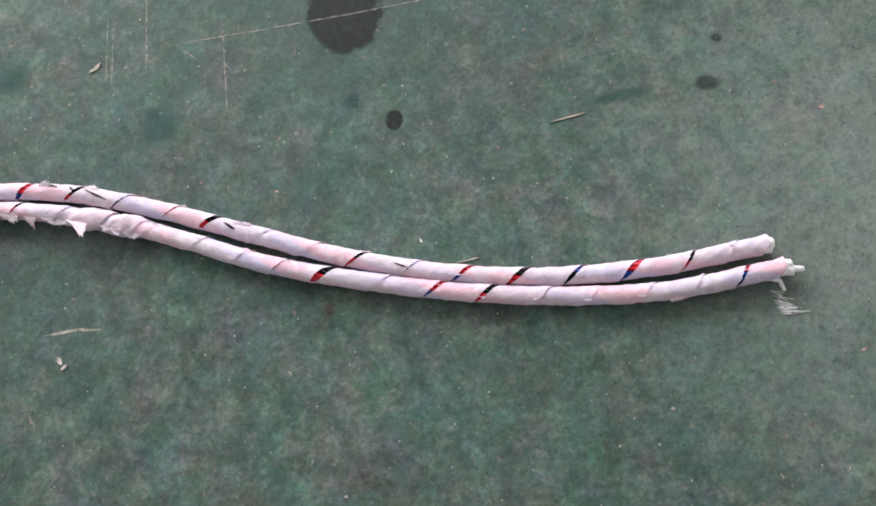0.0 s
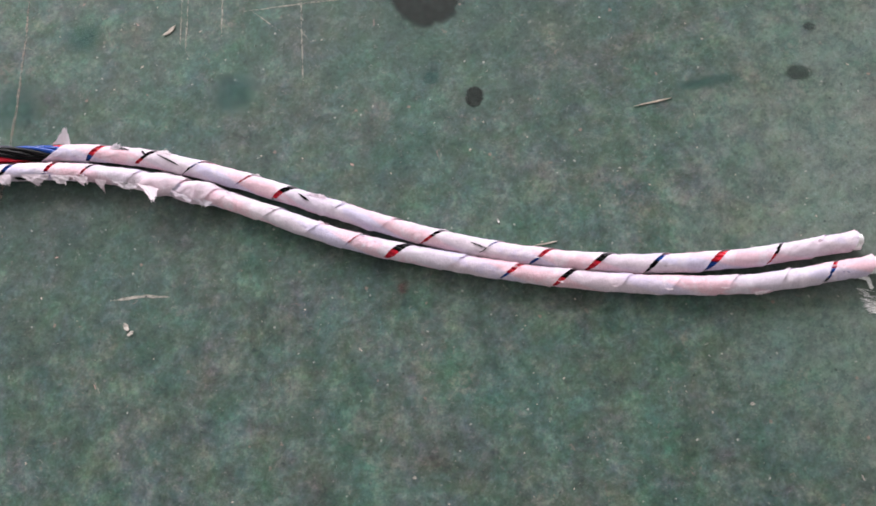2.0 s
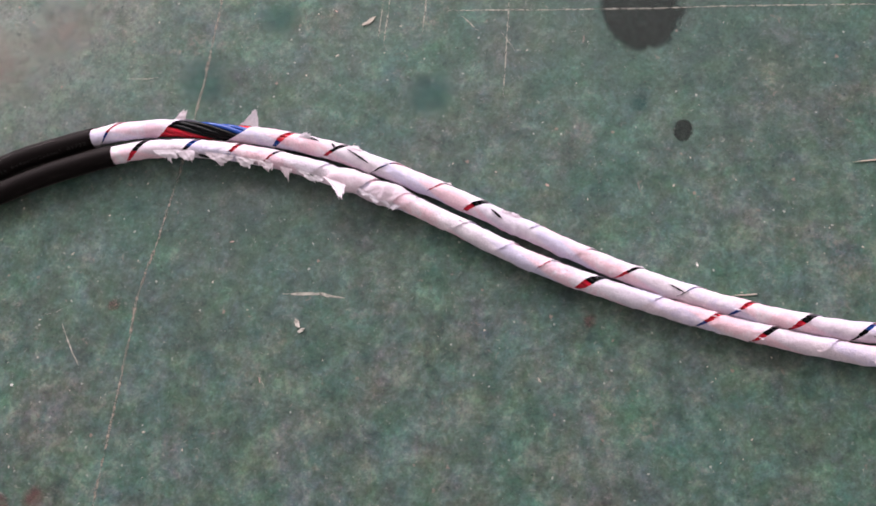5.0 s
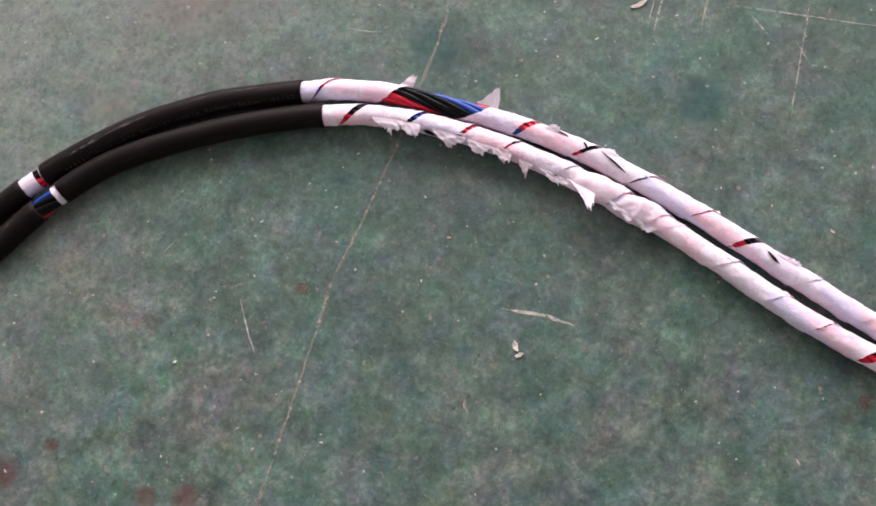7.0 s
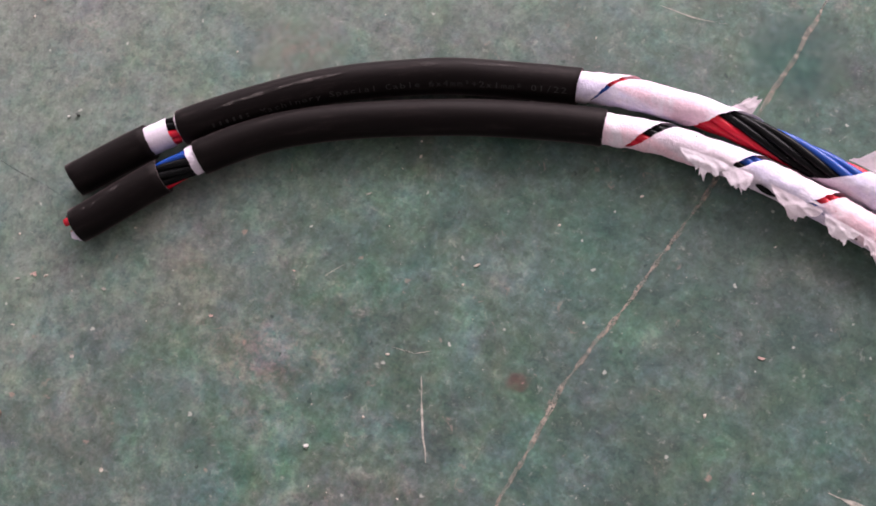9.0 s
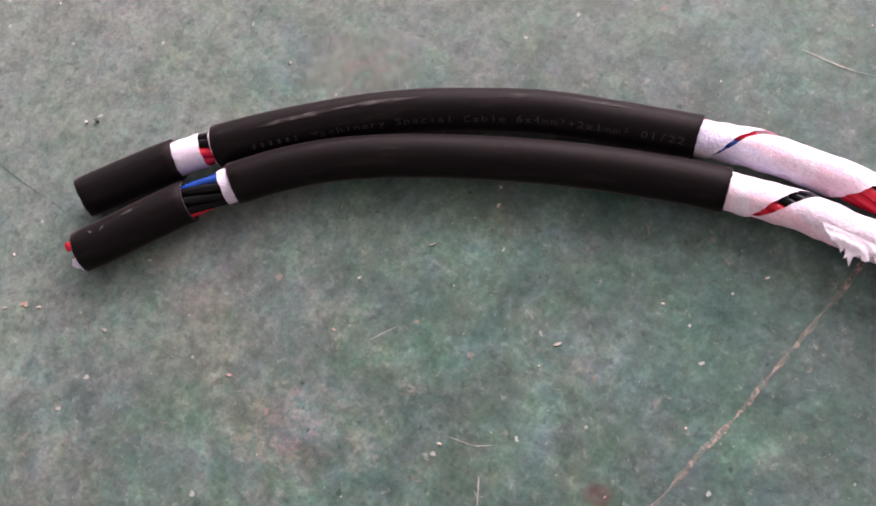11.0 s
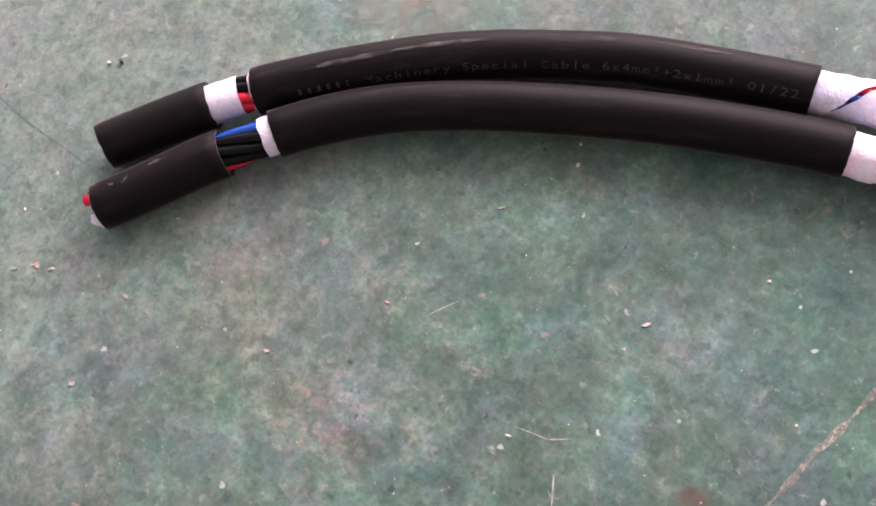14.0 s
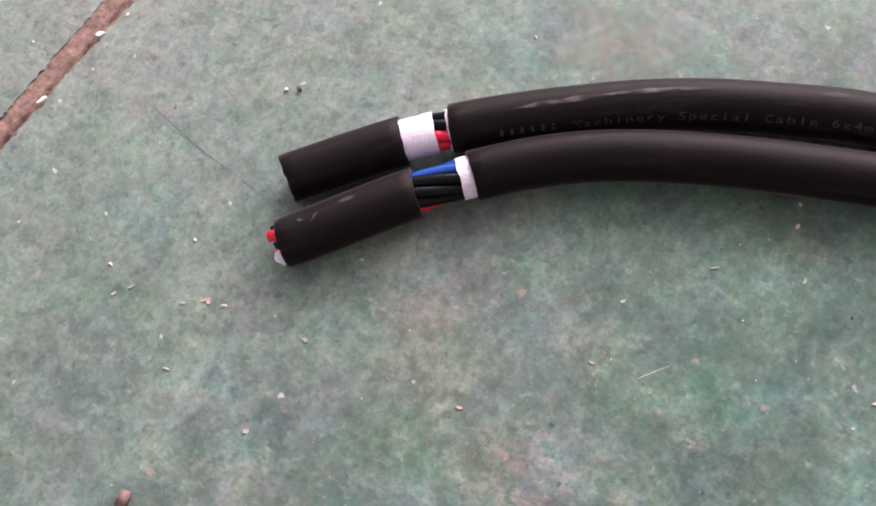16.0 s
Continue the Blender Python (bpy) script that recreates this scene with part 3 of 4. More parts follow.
def tape_turn(name, line, seams, k, gap0, gap1, seed, r=R_CORE, loose=0.0, mat=None, turns=lambda s, deg: deg / 360):
    """One turn of the wound tape, between seam k and seam k + 1. gap: mm left open at the seam (below 0: overlapping)."""
    nphi, nu = 44, 18
    idx = list(range(len(seams)))
    verts, uvs, faces = [], [], []
    for i in range(nphi + 1):
        phi = -0.5 + i / nphi
        deg = 90 - 360 * phi
        a = float(np.interp(k + phi, idx, seams))
        b = float(np.interp(k + 1 + phi, idx, seams))
        shape = max(0.0, math.cos(min(1.57, abs(phi) * 5.2))) ** 0.6
        rag = 0.0007 * noise.noise((phi * 22, seed, 0)) + 0.0005 * noise.noise((phi * 60, seed, 3))
        a += (gap0 / 2 * shape if gap0 > 0 else 0) / 1000 + (0.0006 * noise.noise((phi * 25, seed + 9, 0)))
        b -= (gap1 / 2 * shape - 2.2 * (1 - shape) ** 2 if gap1 > 0 else -2.2) / 1000 - rag
        for j in range(nu + 1):
            u = j / nu
            s = a + (b - a) * u
            lift = 0.00010 + 0.0007 * u ** 3
            crease = 0.00048 * noise.noise((s * 160, math.cos(radians(deg)) * 1.4, math.sin(radians(deg)) * 1.4 + seed)) + 0.00038 * noise.noise((s * 420 + deg * 0.05, deg * 0.02, seed))
            slack = loose * max(0.0, math.sin(math.pi * u)) * max(0.0, 0.6 + noise.noise((s * 110, math.cos(radians(deg)), math.sin(radians(deg)) + seed)) + 0.4 * noise.noise((s * 300, deg * 0.03, seed)))
            verts.append(line.at(s, deg, r + lift + crease + slack))
            uvs.append((s, turns(s, deg)))
    w = nu + 1
    for i in range(nphi):
        for j in range(nu):
            faces.append((i * w + j, i * w + j + 1, (i + 1) * w + j + 1, (i + 1) * w + j))
    return mesh_of(name, verts, faces, mat or TAPE, uvs)


def torn(name, line, s, deg, length, width, rise, drift, seed, r=R_CORE + 0.0006):
    """A torn tongue of tape that stands off the cable with a frayed, spiky rim: it leaves at s and deg, drifts along and bends outward."""
    rng = random.Random(seed)
    nu, nv = 10, max(10, int(width / 0.0007))
    sgn = 1 if deg > 90 else -1
    lobe, narrow = rng.uniform(-0.3, 0.3), 0.55 if rise > 0.01 else 0.15
    swing = sgn * 44 * length / 0.010 * max(0.0, 1 - 0.05 * rise / 0.001)
    verts, faces = [], []
    for j in range(nv + 1):
        v = j / nv - 0.5
        reach = max(0.2, 1 - 2.4 * (v - lobe * 0.5) ** 2) * (1 + 0.4 * noise.noise((v * 5, seed, 1)))
        reach *= 1 + 0.22 * noise.noise((v * width * 900, seed, 8)) + 0.14 * noise.noise((v * width * 2600, seed, 2)) + (rng.uniform(0.1, 0.35) if rng.random() < 0.07 else 0)
        for i in range(nu + 1):
            u = i / nu * reach
            p = line.at(s + v * width * (1 - narrow * min(1.0, u)) + drift * u, deg + swing * u, r + rise * u ** 1.4)
            fold = Vector((noise.noise((u * 3, v * 4, seed)), noise.noise((u * 3, v * 4, seed + 5)), noise.noise((u * 3, v * 4, seed + 11))))
            fine = Vector((noise.noise((u * 8, v * 14, seed)), noise.noise((u * 8, v * 14, seed + 5)), noise.noise((u * 8, v * 14, seed + 11))))
            p = p + min(1.0, 2 * u) * (min(0.0012, length * 0.25) * fold + min(0.0002, length * 0.06) * fine)
            p.z = max(p.z, 0.0006)
            verts.append(p)
    w = nu + 1
    for j in range(nv):
        for i in range(nu):
            faces.append((j * w + i, j * w + i + 1, (j + 1) * w + i + 1, (j + 1) * w + i))
    return mesh_of(name, verts, faces, TUFT, [(v.x, 0.3 + v.y * 4) for v in verts])


def strand(name, pts, radius, mat, seed, knots=14):
    """A soft, lumpy string along pts."""
    n, rows = 8, []
    for i in range(knots + 1):
        u = i / knots * (len(pts) - 1)
        k = min(int(u), len(pts) - 2)
        rows.append(Vector(pts[k]).lerp(Vector(pts[k + 1]), u - k))
    verts, faces = [], []
    for i, c in enumerate(rows):
        d = (rows[min(i + 1, knots)] - rows[max(i - 1, 0)]).normalized()
        side = d.cross(Vector((0, 0, 1))).normalized()
        up = side.cross(d)
        rr = radius * (1 + 0.35 * noise.noise((i * 0.7, seed, 0))) * (0.45 if i in (0, knots) else 1)
        for k in range(n):
            q = 2 * math.pi * k / n
            bump = 1 + 0.3 * noise.noise((i * 0.9, k * 1.3, seed))
            p = c + rr * bump * (math.cos(q) * side + math.sin(q) * up)
            p.z = max(p.z, 0.0003)
            verts.append(p)
    for i in range(knots):
        for k in range(n):
            faces.append((i * n + k, i * n + (k + 1) % n, (i + 1) * n + (k + 1) % n, (i + 1) * n + k))
    faces += [tuple(range(n))[::-1], tuple(knots * n + k for k in range(n))]
    return mesh_of(name, verts, faces, mat)


def printed(text, line, s0, s1, deg, height, parent, bars=False):
    """Print along the sheath from s0 to s1, upright as read from the near side."""
    r = R_SHEATH + 0.00012
    if bars:
        verts, faces = [], []
        n = 6
        for i in range(n):
            a, b = s0 + (s1 - s0) * (i + 0.1) / n, s0 + (s1 - s0) * (i + 0.42) / n
            h = height / r / 2.6
            verts += [line.at(a, deg + math.degrees(h), r), line.at(b, deg + math.degrees(h), r), line.at(b, deg - math.degrees(h), r), line.at(a, deg - math.degrees(h), r)]
            faces.append((4 * i, 4 * i + 1, 4 * i + 2, 4 * i + 3))
        return part("printed_bars", mesh_of("printed_bars", verts, faces, INK), parent, "faded grey printed bars")
    verts, faces, shapes = [], [], {}
    pitch = (s1 - s0) / len(text)
    for i, letter in enumerate(text):
        if letter == " ":
            continue
        if letter not in shapes:
            cu = bpy.data.curves.new("print", "FONT")
            cu.body, cu.size, cu.resolution_u = letter, 1.0, 2
            ob = new("print", cu)
            me = bpy.data.meshes.new_from_object(ob.evaluated_get(bpy.context.evaluated_depsgraph_get()))
            bpy.data.objects.remove(ob)
            shapes[letter] = ([v.co.copy() for v in me.vertices], [tuple(f.vertices) for f in me.polygons])
        points, polys = shapes[letter]
        xs = [q.x for q in points]
        lo, hi = min(xs), max(xs)
        wide = min(1.0, (hi - lo) / 0.42) * 0.72 * pitch
        first = len(verts)
        for q in points:
            at_s = s0 + (i + 0.5) * pitch + ((q.x - lo) / (hi - lo) - 0.5) * wide
            lean = deg + 15 * (s1 - at_s) / (s1 - s0)
            verts.append(line.at(at_s, lean - math.degrees((q.y - 0.35) * height / 0.7 / r), r))
        faces += [tuple(first + k for k in f) for f in polys]
    return part("printed_text", mesh_of("printed_text", verts, faces, INK), parent, "faded grey printed lettering")


WIRES = [(RED, "red_wire")] * 2 + [(BLACK, "black_wire")] * 3 + [(BLUE, "blue_wire")] * 2 + [(RED, "red_wire")]


def cable(line, window, seams, gaps, skip, lay, lay_left, x_ref, deg_ref, start, label, seed):
    """seams: x of each tape edge on the top; gaps: mm open at each; skip: turns of tape that are missing."""
    base = new("power_cable")
    tagged(base, label, "cable", "two cables side by side")
    w0, w1 = window
    part("sheath_end", tube("sheath_end", line, 0.0, w0, R_SHEATH, R_CORE + 0.0004, RUBBER, 0.0001, seed), base, "short loose sleeve of black rubber")
    sheath = part("sheath", tube("sheath", line, w1, line.s_sheath, R_SHEATH, R_CORE + 0.0004, RUBBER, 0.00012, seed + 1), base, "dusty black rubber sheath")
    s_ref = line.of_x(x_ref)
    for i, (mat, name) in enumerate(WIRES):
        deg = deg_ref + 45 * (3 - i)
        part(name, conductor(name, line, start - 0.0013 * (i * 5 % 3), line.length - 0.002 * (1 + i % 4), lay, lay_left, deg, s_ref, 0.0043, 0.0018, mat), base)
    s = [line.of_x(x) for x in seams]

    def turns(at_s, deg):
        return (deg - deg_ref) / 360 - (at_s - s_ref) / (lay if at_s > s_ref else lay_left)

    for k in range(len(s) - 1):
        if k in skip:
            continue
        part("tape_turn", tape_turn("tape_turn", line, s, k, gaps[k] * 1.35, gaps[k + 1] * 1.35, seed * 50 + k * 3.7, turns=turns), base)
    return base, sheath


LINE_A = Line([(-0.4550, 0.2755), (-0.4260, 0.3157), (-0.3846, 0.3552), (-0.3500, 0.3785), (-0.3142, 0.3957), (-0.2438, 0.4175), (-0.1733, 0.4190), (-0.1029, 0.4103), (-0.0325, 0.3891), (0.0379, 0.3619), (0.1083, 0.3358), (0.1788, 0.3172), (0.2492, 0.3073), (0.3196, 0.3064), (0.3900, 0.3135)], -0.2775)
LINE_B = Line([(-0.4420, 0.2590), (-0.4100, 0.3085), (-0.3721, 0.3440), (-0.3022, 0.3810), (-0.2322, 0.4030), (-0.1623, 0.4037), (-0.0924, 0.3906), (-0.0225, 0.3671), (0.0474, 0.3384), (0.1173, 0.3183), (0.1872, 0.3026), (0.2572, 0.2925), (0.3271, 0.2888), (0.3970, 0.2958)], -0.2600)

SEAMS_A = [-0.300, -0.265, -0.222, -0.164, -0.135, -0.096, -0.060, -0.022, 0.006, 0.042, 0.078, 0.112, 0.150, 0.186, 0.2245, 0.2625, 0.3025, 0.342, 0.369, 0.3935]
GAPS_A = [0, 1.4, 0, 0, 3.4, 2.4, 1.2, 0.7, 3.2, 0, 0, 2.0, 0.8, 2.4, 4.0, 2.8, 4.4, 1.8, 0, 0]
SEAMS_B = [-0.280, -0.241, -0.203, -0.170, -0.142, -0.108, -0.074, -0.040, -0.005, 0.026, 0.056, 0.087, 0.126, 0.166, 0.201, 0.238, 0.272, 0.308, 0.342, 0.376, 0.402]
GAPS_B = [0, 3.4, 2.4, 2.0, 1.2, 0, 0, 0, 0, 0, 0.6, 5.0, 0, 2.6, 3.2, 0, 0, 0, 0, 2.2, 0]
WIN_A = (LINE_A.of_x(-0.4335), LINE_A.of_x(-0.4240))
WIN_B = (LINE_B.of_x(-0.4195), LINE_B.of_x(-0.4095))
# lay of the wires under the sheath, from the colours that the cut windows show
LEFT_A = (LINE_A.of_x(-0.19) - LINE_A.of_x(-0.426)) * 360 / (118 - 45 + 720)
LEFT_B = (LINE_B.of_x(-0.242) - LINE_B.of_x(-0.415)) * 360 / (45 - 138 + 720)
cable_a, sheath_a = cable(LINE_A, WIN_A, SEAMS_A, GAPS_A, {2}, 0.115, LEFT_A, -0.19, 118, 0.003, "black-sheathed cable, stripped to red, black and blue wires in white tape", 1)
cable_b, sheath_b = cable(LINE_B, WIN_B, SEAMS_B, GAPS_B, set(), 0.1155, LEFT_B, -0.242, 45, -0.0004, "black-sheathed cable stripped to ragged white tape, lying on green floor", 2)


def band(line, s0, s1, parent, seed, d0=0, d1=360, r=R_CORE):
    """A short band of white tape that is left in a cut of the sheath; d0 to d1: the part of the round that it covers."""
    n, m = 36, 6
    whole = d1 - d0 == 360
    verts, faces = [], []
    for j in range(m + 1):
        for k in range(n):
            a = d0 + (d1 - d0) * k / (n if whole else n - 1)
            s = s0 + (s1 - s0) * j / m + (0.0006 if whole else 0.0016) * noise.noise((a * 0.03, j, seed)) * (j in (0, m))
            verts.append(line.at(s, a, r + 0.0001 + 0.0003 * noise.noise((s * 500, math.cos(radians(a)) * 2, math.sin(radians(a)) * 2))))
    for j in range(m):
        for k in range(n if whole else n - 1):
            faces.append((j * n + k, j * n + (k + 1) % n, (j + 1) * n + (k + 1) % n, (j + 1) * n + k))
    part("tape_band", mesh_of("tape_band", verts, faces, TAPE, [(v.x, 0.3 + v.y * 9) for v in verts]), parent, "narrow band of white tape")


band(LINE_A, WIN_A[0] - 0.004, WIN_A[0] + (WIN_A[1] - WIN_A[0]) * 0.66, cable_a, 1)
band(LINE_A, WIN_A[1] - 0.0012, WIN_A[1] + 0.004, cable_a, 4)
band(LINE_B, WIN_B[1] - 0.0036, WIN_B[1] + 0.004, cable_b, 2)
band(LINE_B, -0.0026, 0.005, cable_b, 3, 128, 235, R_CORE - 0.0001)

# torn tongues of tape: x, angle, length, width, rise, drift
TORN_A = [(-0.214, 40, 0.004, 0.008, 0.007, 0.004, 1), (-0.162, 38, 0.003, 0.014, 0.0125, 0.003, 2), (-0.12, 70, 0.005, 0.010, 0.003, 0.003, 3), (-0.085, 60, 0.006, 0.012, 0.002, 0.004, 4), (0.028, 62, 0.004, 0.016, 0.0018, 0.004, 5)]
TORN_B = [(-0.219, 118, 0.011, 0.021, 0.004, 0.003, 11), (-0.207, 120, 0.012, 0.016, 0.005, 0.005, 12), (-0.180, 125, 0.011, 0.022, 0.004, 0.004, 13), (-0.160, 130, 0.010, 0.016, 0.004, 0.003, 14), (-0.146, 130, 0.009, 0.014, 0.004, 0.003, 15),
          (-0.129, 140, 0.011, 0.009, 0.005, 0.002, 16), (-0.111, 135, 0.007, 0.020, 0.003, 0.004, 17), (-0.094, 130, 0.012, 0.018, 0.015, 0.014, 18), (-0.066, 125, 0.007, 0.028, 0.003, 0.003, 19), (-0.050, 135, 0.007, 0.014, 0.003, -0.002, 20), (0.330, 150, 0.004, 0.010, 0.002, -0.002, 21)]
for line, base, rows in ((LINE_A, cable_a, TORN_A), (LINE_B, cable_b, TORN_B)):
    for x, deg, length, width, rise, drift, seed in rows:
        part("torn_tape", torn("torn_tape", line, line.of_x(x), deg, length, width, rise, drift, seed), base)


# short frayed fringes along the edges of the tape
rng = random.Random(17)
for line, base, seams in ((LINE_A, cable_a, SEAMS_A[4:-1]), (LINE_B, cable_b, SEAMS_B[1:-1])):
    for x in seams:
        if rng.random() < 0.8:
            deg = rng.choice((rng.uniform(15, 75), rng.uniform(105, 165)))
            at = line.of_x(x) - (deg - 90) / 360 * 0.036
            part("torn_tape", torn("torn_tape", line, at, deg, rng.uniform(0.001, 0.0024), rng.uniform(0.003, 0.007), rng.uniform(0.0004, 0.0012), rng.uniform(-0.001, 0.002), rng.randrange(1000)), base)

COLLAR = [LINE_B.of_x(x) for x in (-0.128, -0.098, -0.070, -0.046, -0.020)]
for k in (1, 2):
    part("loose_tape", tape_turn("loose_tape", LINE_B, COLLAR, k, 3.0, 3.0, 77 + k, R_CORE + 0.0006, 0.0024, TUFT), cable_b, "loose crumpled turn of white tape")


def tear(name, line, x0, d0, x1, d1, width, r=R_CORE + 0.0010, mat=None):
    """A narrow ragged patch along the cable: a tear that lays a black wire bare, or a scuff."""
    n = 12
    verts, faces = [], []
    s0, s1 = line.of_x(x0), line.of_x(x1)
    for i in range(n + 1):
        u = i / n
        w = width / 2 * math.sin(math.pi * (0.06 + 0.88 * u)) * (1 + 0.4 * noise.noise((u * 6, x0 * 100, 0)))
        for k in (-1, 0, 1):
            verts.append(line.at(s0 + (s1 - s0) * u + 0.3 * w * k, d0 + (d1 - d0) * u + math.degrees(w * k / r), r + 0.0002 * (k == 0)))
    for i in range(n):
        for k in (0, 1):
            faces.append((3 * i + k, 3 * i + k + 1, 3 * i + k + 4, 3 * i + k + 3))
    return mesh_of(name, verts, faces, mat or BLACK)


for line, base, rows in ((LINE_A, cable_a, [(-0.122, 52, -0.109, 66, 0.0022), (-0.100, 62, -0.096, 82, 0.0026), (-0.088, 70, -0.070, 108, 0.0016), (0.017, 78, 0.026, 100, 0.0022), (0.138, 84, 0.149, 100, 0.0012)]),
                         (LINE_B, cable_b, [(-0.196, 148, -0.187, 158, 0.0036), (-0.158, 140, -0.152, 158, 0.002), (-0.112, 140, -0.104, 150, 0.0014)])):
    for x0, d0, x1, d1, width in rows:
        part("tear", tear("tear", line, x0, d0, x1, d1, width), base, "dark tear showing a wire")

# scuffs on the rubber
for line, base, x0, d0, x1, d1, width in ((LINE_A, sheath_a, -0.412, 96, -0.385, 86, 0.0018), (LINE_A, sheath_a, -0.392, 88, -0.366, 82, 0.0016), (LINE_A, sheath_a, -0.341, 76, -0.333, 74, 0.0022), (LINE_A, sheath_a, -0.325, 70, -0.300, 68, 0.0014),
                                          (LINE_B, cable_b, -0.4388, 74, -0.4374, 80, 0.0012), (LINE_B, cable_b, -0.4365, 92, -0.4350, 74, 0.0007), (LINE_B, cable_b, -0.4315, 72, -0.4285, 68, 0.0016)):
    part("scuff", tear("scuff", line, x0, d0, x1, d1, width, R_SHEATH + 0.00022, SCUFF), base, "dusty grey scuff in the rubber")

# print on the sheath
L = LINE_A
PITCH = (L.of_x(-0.2815) - L.of_x(-0.3985)) / 43
printed("", L, L.of_x(-0.3985) - 7 * PITCH, L.of_x(-0.3985) - PITCH, 145, 0.0026, sheath_a, bars=True)
printed("Machinery Special Cable 6x4mm\u00b2+2x1mm\u00b2 01/22", L, L.of_x(-0.3985), L.of_x(-0.2815), 131, 0.0026, sheath_a)


# white filler that sticks out of the far ends
def ends(line, base, pieces, seed):
    for i, (deg, r, out, dy, dz, rad) in enumerate(pieces):
        a = line.at(line.length - 0.006, deg, r)
        b = line.at(line.length + out * 0.5, deg, r) + Vector((0, dy * 0.3, dz * 0.4))
        c = line.at(line.length + out, deg, r) + Vector((0, dy, dz))
        for p in (a, b, c):
            p.z = max(p.z, rad)
        part("filler_string", strand("filler_string", [a, b, c], rad, FILLER, seed + i), base, "white fibrous filler string")


ends(LINE_A, cable_a, [(90, 0.001, 0.0095, 0.0, -0.001, 0.0040), (180, 0.003, 0.008, -0.001, -0.001, 0.0030)], 3)
ends(LINE_B, cable_b, [(60, 0.002, 0.012, 0.0, -0.002, 0.0042), (130, 0.002, 0.013, -0.002, -0.002, 0.0038), (110, 0.002, 0.020, -0.003, -0.003, 0.0022), (190, 0.005, 0.005, -0.010, -0.004, 0.0014)], 9)


# ---- loose bits on the floor ----
def flake(name, mat, x, y, length, width, turn, seed, label, category, curl=0.001, thick=0.0005):
    """A small curled chip with ragged rim."""
    rng = random.Random(seed)
    n = 14
    rim = [(math.cos(2 * math.pi * i / n) * length / 2 * rng.uniform(0.6, 1.1), math.sin(2 * math.pi * i / n) * width / 2 * rng.uniform(0.6, 1.1)) for i in range(n)]
    verts = [(0, 0, thick)] + [(a, b, thick + curl * (a / length * 2) ** 2) for a, b in rim] + [(a, b, curl * (a / length * 2) ** 2) for a, b in rim] + [(0, 0, 0)]
    faces = [(0, 1 + i, 1 + (i + 1) % n) for i in range(n)] + [(1 + i, 1 + n + i, 1 + n + (i + 1) % n, 1 + (i + 1) % n) for i in range(n)]
    faces += [(2 * n + 1, n + 1 + (i + 1) % n, n + 1 + i) for i in range(n)]
    ob = new(name, mesh_of(name, verts, faces, mat, smooth=False))
    ob.matrix_world = pose(x, y, 0.00022, 0, 0, turn)
    return tagged(ob, label, category)


flake("paint_flake", PAPER, -0.086, 0.5155, 0.014, 0.0035, 38, 1, "pale curled paint flake on green floor", "flake")
flake("paint_flake", CHIP, -0.110, 0.285, 0.007, 0.004, 120, 2, "pale crumpled paint flake on green floor", "flake")
flake("paint_flake", CHIP, -0.1065, 0.2805, 0.006, 0.003, 40, 3, "pale crumpled paint flake on green floor", "flake")
for fx, fy, fl, fw, ft, fs in ((0.054, 0.396, 0.006, 0.003, -30, 21), (-0.107, 0.487, 0.005, 0.0022, 40, 22), (0.058, 0.260, 0.007, 0.0016, -50, 23), (0.447, 0.237, 0.007, 0.003, 20, 24), (0.140, 0.401, 0.004, 0.002, 60, 25),
                               (-0.165, 0.340, 0.005, 0.002, 10, 27), (-0.378, 0.177, 0.004, 0.003, 60, 28), (-0.281, 0.323, 0.005, 0.0018, 50, 29), (-0.453, 0.232, 0.006, 0.0012, 60, 30), (-0.448, 0.209, 0.005, 0.001, 20, 31),
                               (-0.478, 0.216, 0.004, 0.0012, 70, 32), (-0.349, 0.286, 0.003, 0.001, 15, 33), (-0.128, 0.470, 0.0035, 0.0016, -40, 34), (-0.062, 0.513, 0.0045, 0.0014, 30, 35), (-0.112, 0.523, 0.005, 0.0014, -40, 36), (0.187, 0.329, 0.004, 0.0015, 10, 37),
                               (-0.458, 0.227, 0.004, 0.0014, 35, 38), (-0.452, 0.232, 0.005, 0.0024, -30, 39), (-0.420, 0.241, 0.004, 0.0022, 10, 40), (-0.475, 0.221, 0.005, 0.001, 70, 41), (-0.371, 0.253, 0.004, 0.002, 20, 42), (-0.416, 0.210, 0.004, 0.0024, 50, 43), (-0.337, 0.330, 0.005, 0.0012, 50, 44), (0.452, 0.413, 0.008, 0.005, 10, 45), (0.380, 0.160, 0.007, 0.002, 110, 46), (0.093, 0.172, 0.005, 0.004, 20, 47), (-0.131, 0.244, 0.008, 0.0012, -65, 48), (0.317, 0.210, 0.006, 0.004, 20, 49)):
    flake("paint_flake", (PAPER if fs < 38 else FADED) if fs % 3 else BLUSH, fx, fy, fl * 0.6, fw * 0.65, ft, fs, "small pale chip of paint on green floor", "flake", 0.0002, 0.00015)
flake("wood_splinter", STICK, 0.2730, 0.4275, 0.033, 0.0012, 9, 4, "thin grey-brown wood splinter on green floor", "splinter", 0.0003, 0.0006)
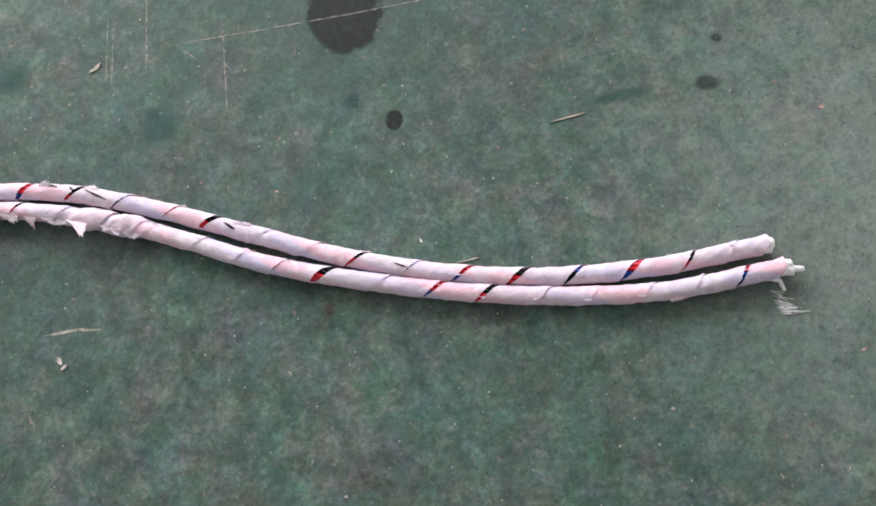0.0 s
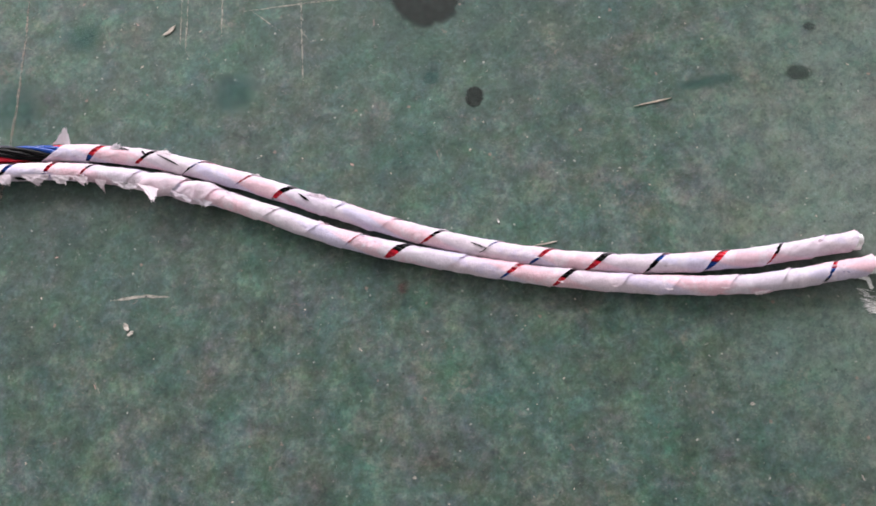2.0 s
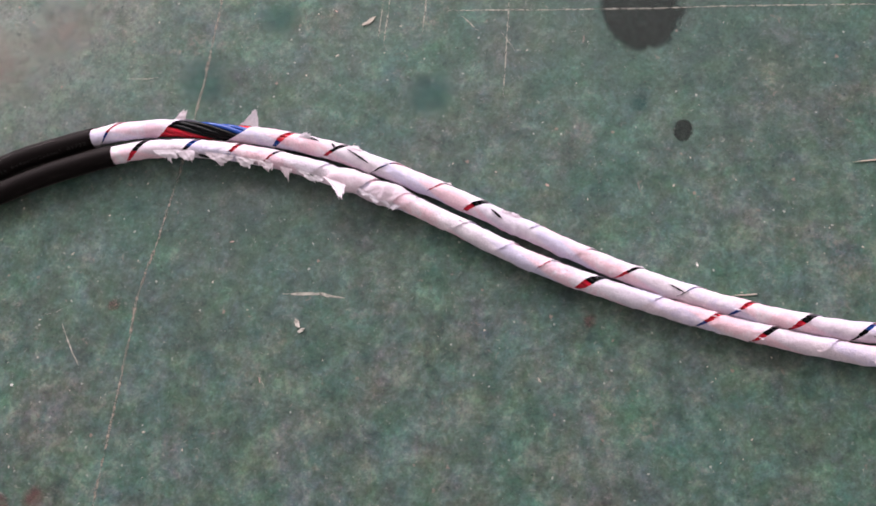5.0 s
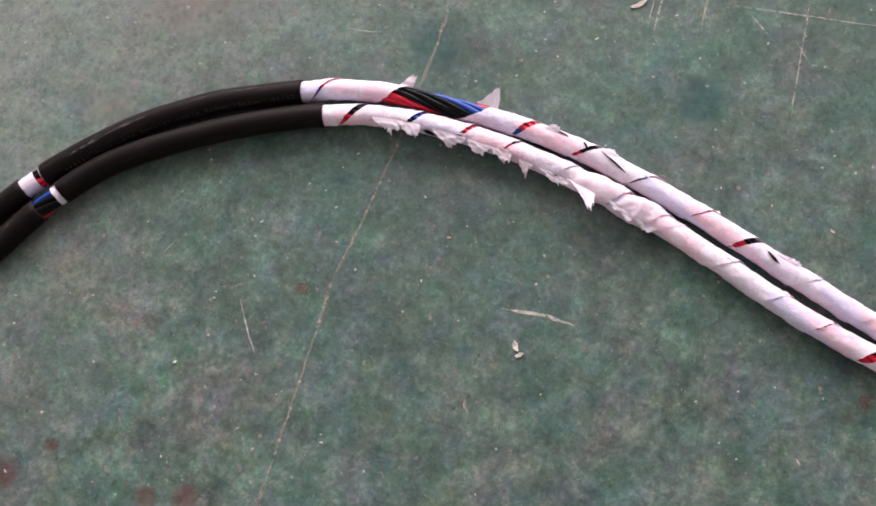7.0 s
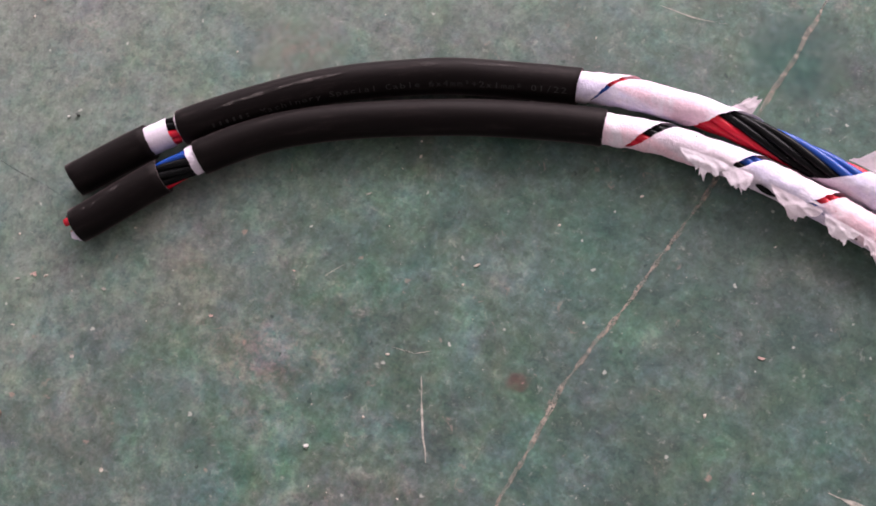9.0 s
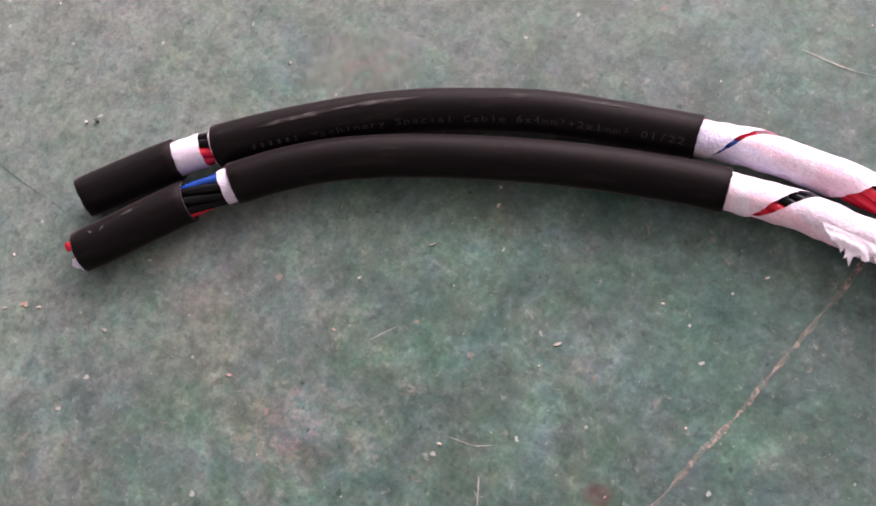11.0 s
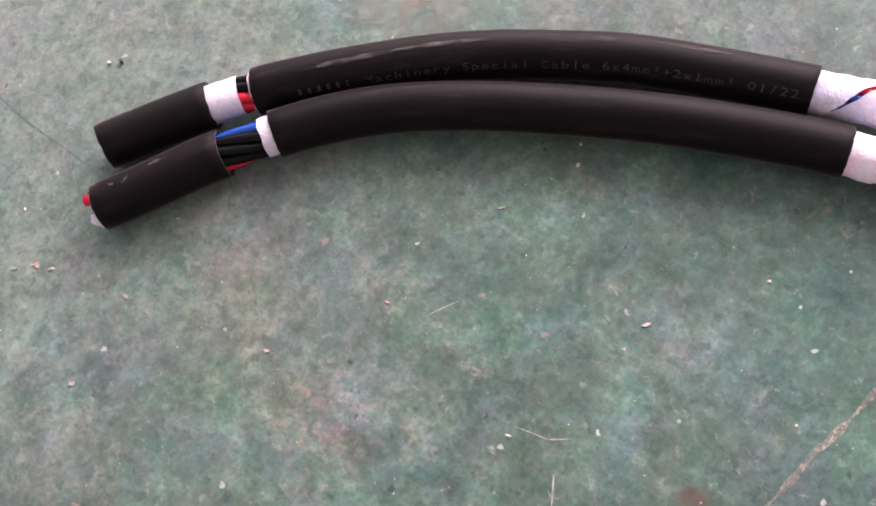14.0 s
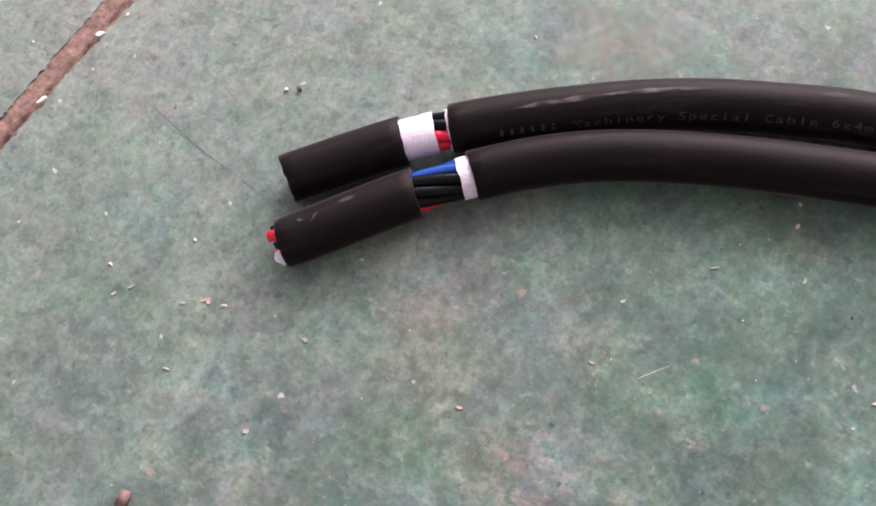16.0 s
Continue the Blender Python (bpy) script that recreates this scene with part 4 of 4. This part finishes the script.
flake("white_crumb", WHITE, -0.307, 0.226, 0.0022, 0.0018, 20, 5, "tiny white crumb on green floor", "crumb", 0.0, 0.0009)
flake("white_crumb", WHITE, -0.5475, 0.279, 0.0034, 0.0018, 60, 6, "small white crumb beside the floor joint", "crumb", 0.0, 0.0008)
flake("white_crumb", WHITE, -0.5462, 0.2495, 0.0045, 0.0014, 75, 16, "small white crumb beside the floor joint", "crumb", 0.0, 0.0008)
flake("white_crumb", WHITE, -0.480, 0.3005, 0.0013, 0.001, 20, 15, "tiny white crumb on green floor", "crumb", 0.0, 0.0008)
flake("dark_grit", GRIT, -0.4765, 0.303, 0.0019, 0.0014, 0, 7, "tiny dark crumb of grit on green floor", "grit", 0.0, 0.0014)
flake("white_shaving", WHITE, 0.1575, 0.346, 0.0042, 0.0016, 110, 9, "small curled white shaving on green floor", "shaving", 0.001)
flake("straw", PAPER, 0.190, 0.3275, 0.018, 0.0011, 8, 10, "thin dry straw beside the cable", "straw", 0.0006, 0.0006)
chip = bmesh.new()
bmesh.ops.create_cube(chip, size=1)
bmesh.ops.bevel(chip, geom=chip.edges[:], offset=0.12, segments=2, affect="EDGES")
for v in chip.verts:
    v.co = (v.co.x * 0.0030, v.co.y * 0.0052, v.co.z * 0.0026 + 0.0013 + 0.0003 * noise.noise(v.co * 3))
chip_ob = new("wood_chip", from_bm("wood_chip", chip, WOOD, True))
chip_ob.matrix_world = pose(-0.4312, 0.1735, 0.0001, 0, 0, 18)
tagged(chip_ob, "small square brown wood chip on green floor", "wood chip")

# loose white fibres by the end of one cable
rng = random.Random(8)
fibres = new("fibre_tuft")
tagged(fibres, "tuft of loose white fibres beside the cable end", "fibres")
for i in range(44):
    down = rng.random()
    x, y = 0.3935 + 0.006 * down + rng.uniform(-0.002, 0.003), 0.284 - 0.019 * down + rng.uniform(-0.001, 0.001)
    ln, tilt = rng.uniform(0.004, 0.016) * (0.5 + 0.6 * down), rng.uniform(-0.9, -0.1) * (1.1 - down)
    p = [(x, y, 0.0004), (x + ln * 0.5, y + ln * 0.5 * tilt + rng.uniform(-0.0009, 0.0009), 0.0009), (x + ln, y + ln * tilt + rng.uniform(-0.001, 0.001), 0.0005)]
    part("fibre", strand("fibre", p, rng.uniform(0.00009, 0.0002), FILLER, i, 6), fibres)

# crumbs and specks, too many to count
def specks(name, count, mat, label, sizes, seed):
    rng = random.Random(seed)
    verts, faces = [], []
    for _ in range(count):
        x, y = rng.uniform(-0.62, 0.52), rng.uniform(0.05, 0.62)
        r = sizes[0] + (sizes[1] - sizes[0]) * rng.random() ** 3
        n, b, st, q = 6, len(verts), rng.uniform(0.7, 2.2), rng.uniform(0, 6.28)
        for i in range(n):
            a = 2 * math.pi * i / n
            u, v = r * st * math.cos(a) * rng.uniform(0.6, 1.1), r * math.sin(a) * rng.uniform(0.6, 1.1)
            verts.append((x + u * math.cos(q) - v * math.sin(q), y + u * math.sin(q) + v * math.cos(q), 0.0002))
        verts.append((x, y, 0.0002 + r * 0.7))
        faces += [(b + i, b + (i + 1) % n, b + n) for i in range(n)]
    return tagged(new(name, mesh_of(name, verts, faces, mat, smooth=False)), label, "specks", kind="stuff")


specks("pale_specks", 600, PAPER, "pale specks of dust and paint on green floor", (0.00015, 0.0008), 3)
specks("dark_specks", 160, GRIT, "dark specks of grit on green floor", (0.00015, 0.0006), 4)
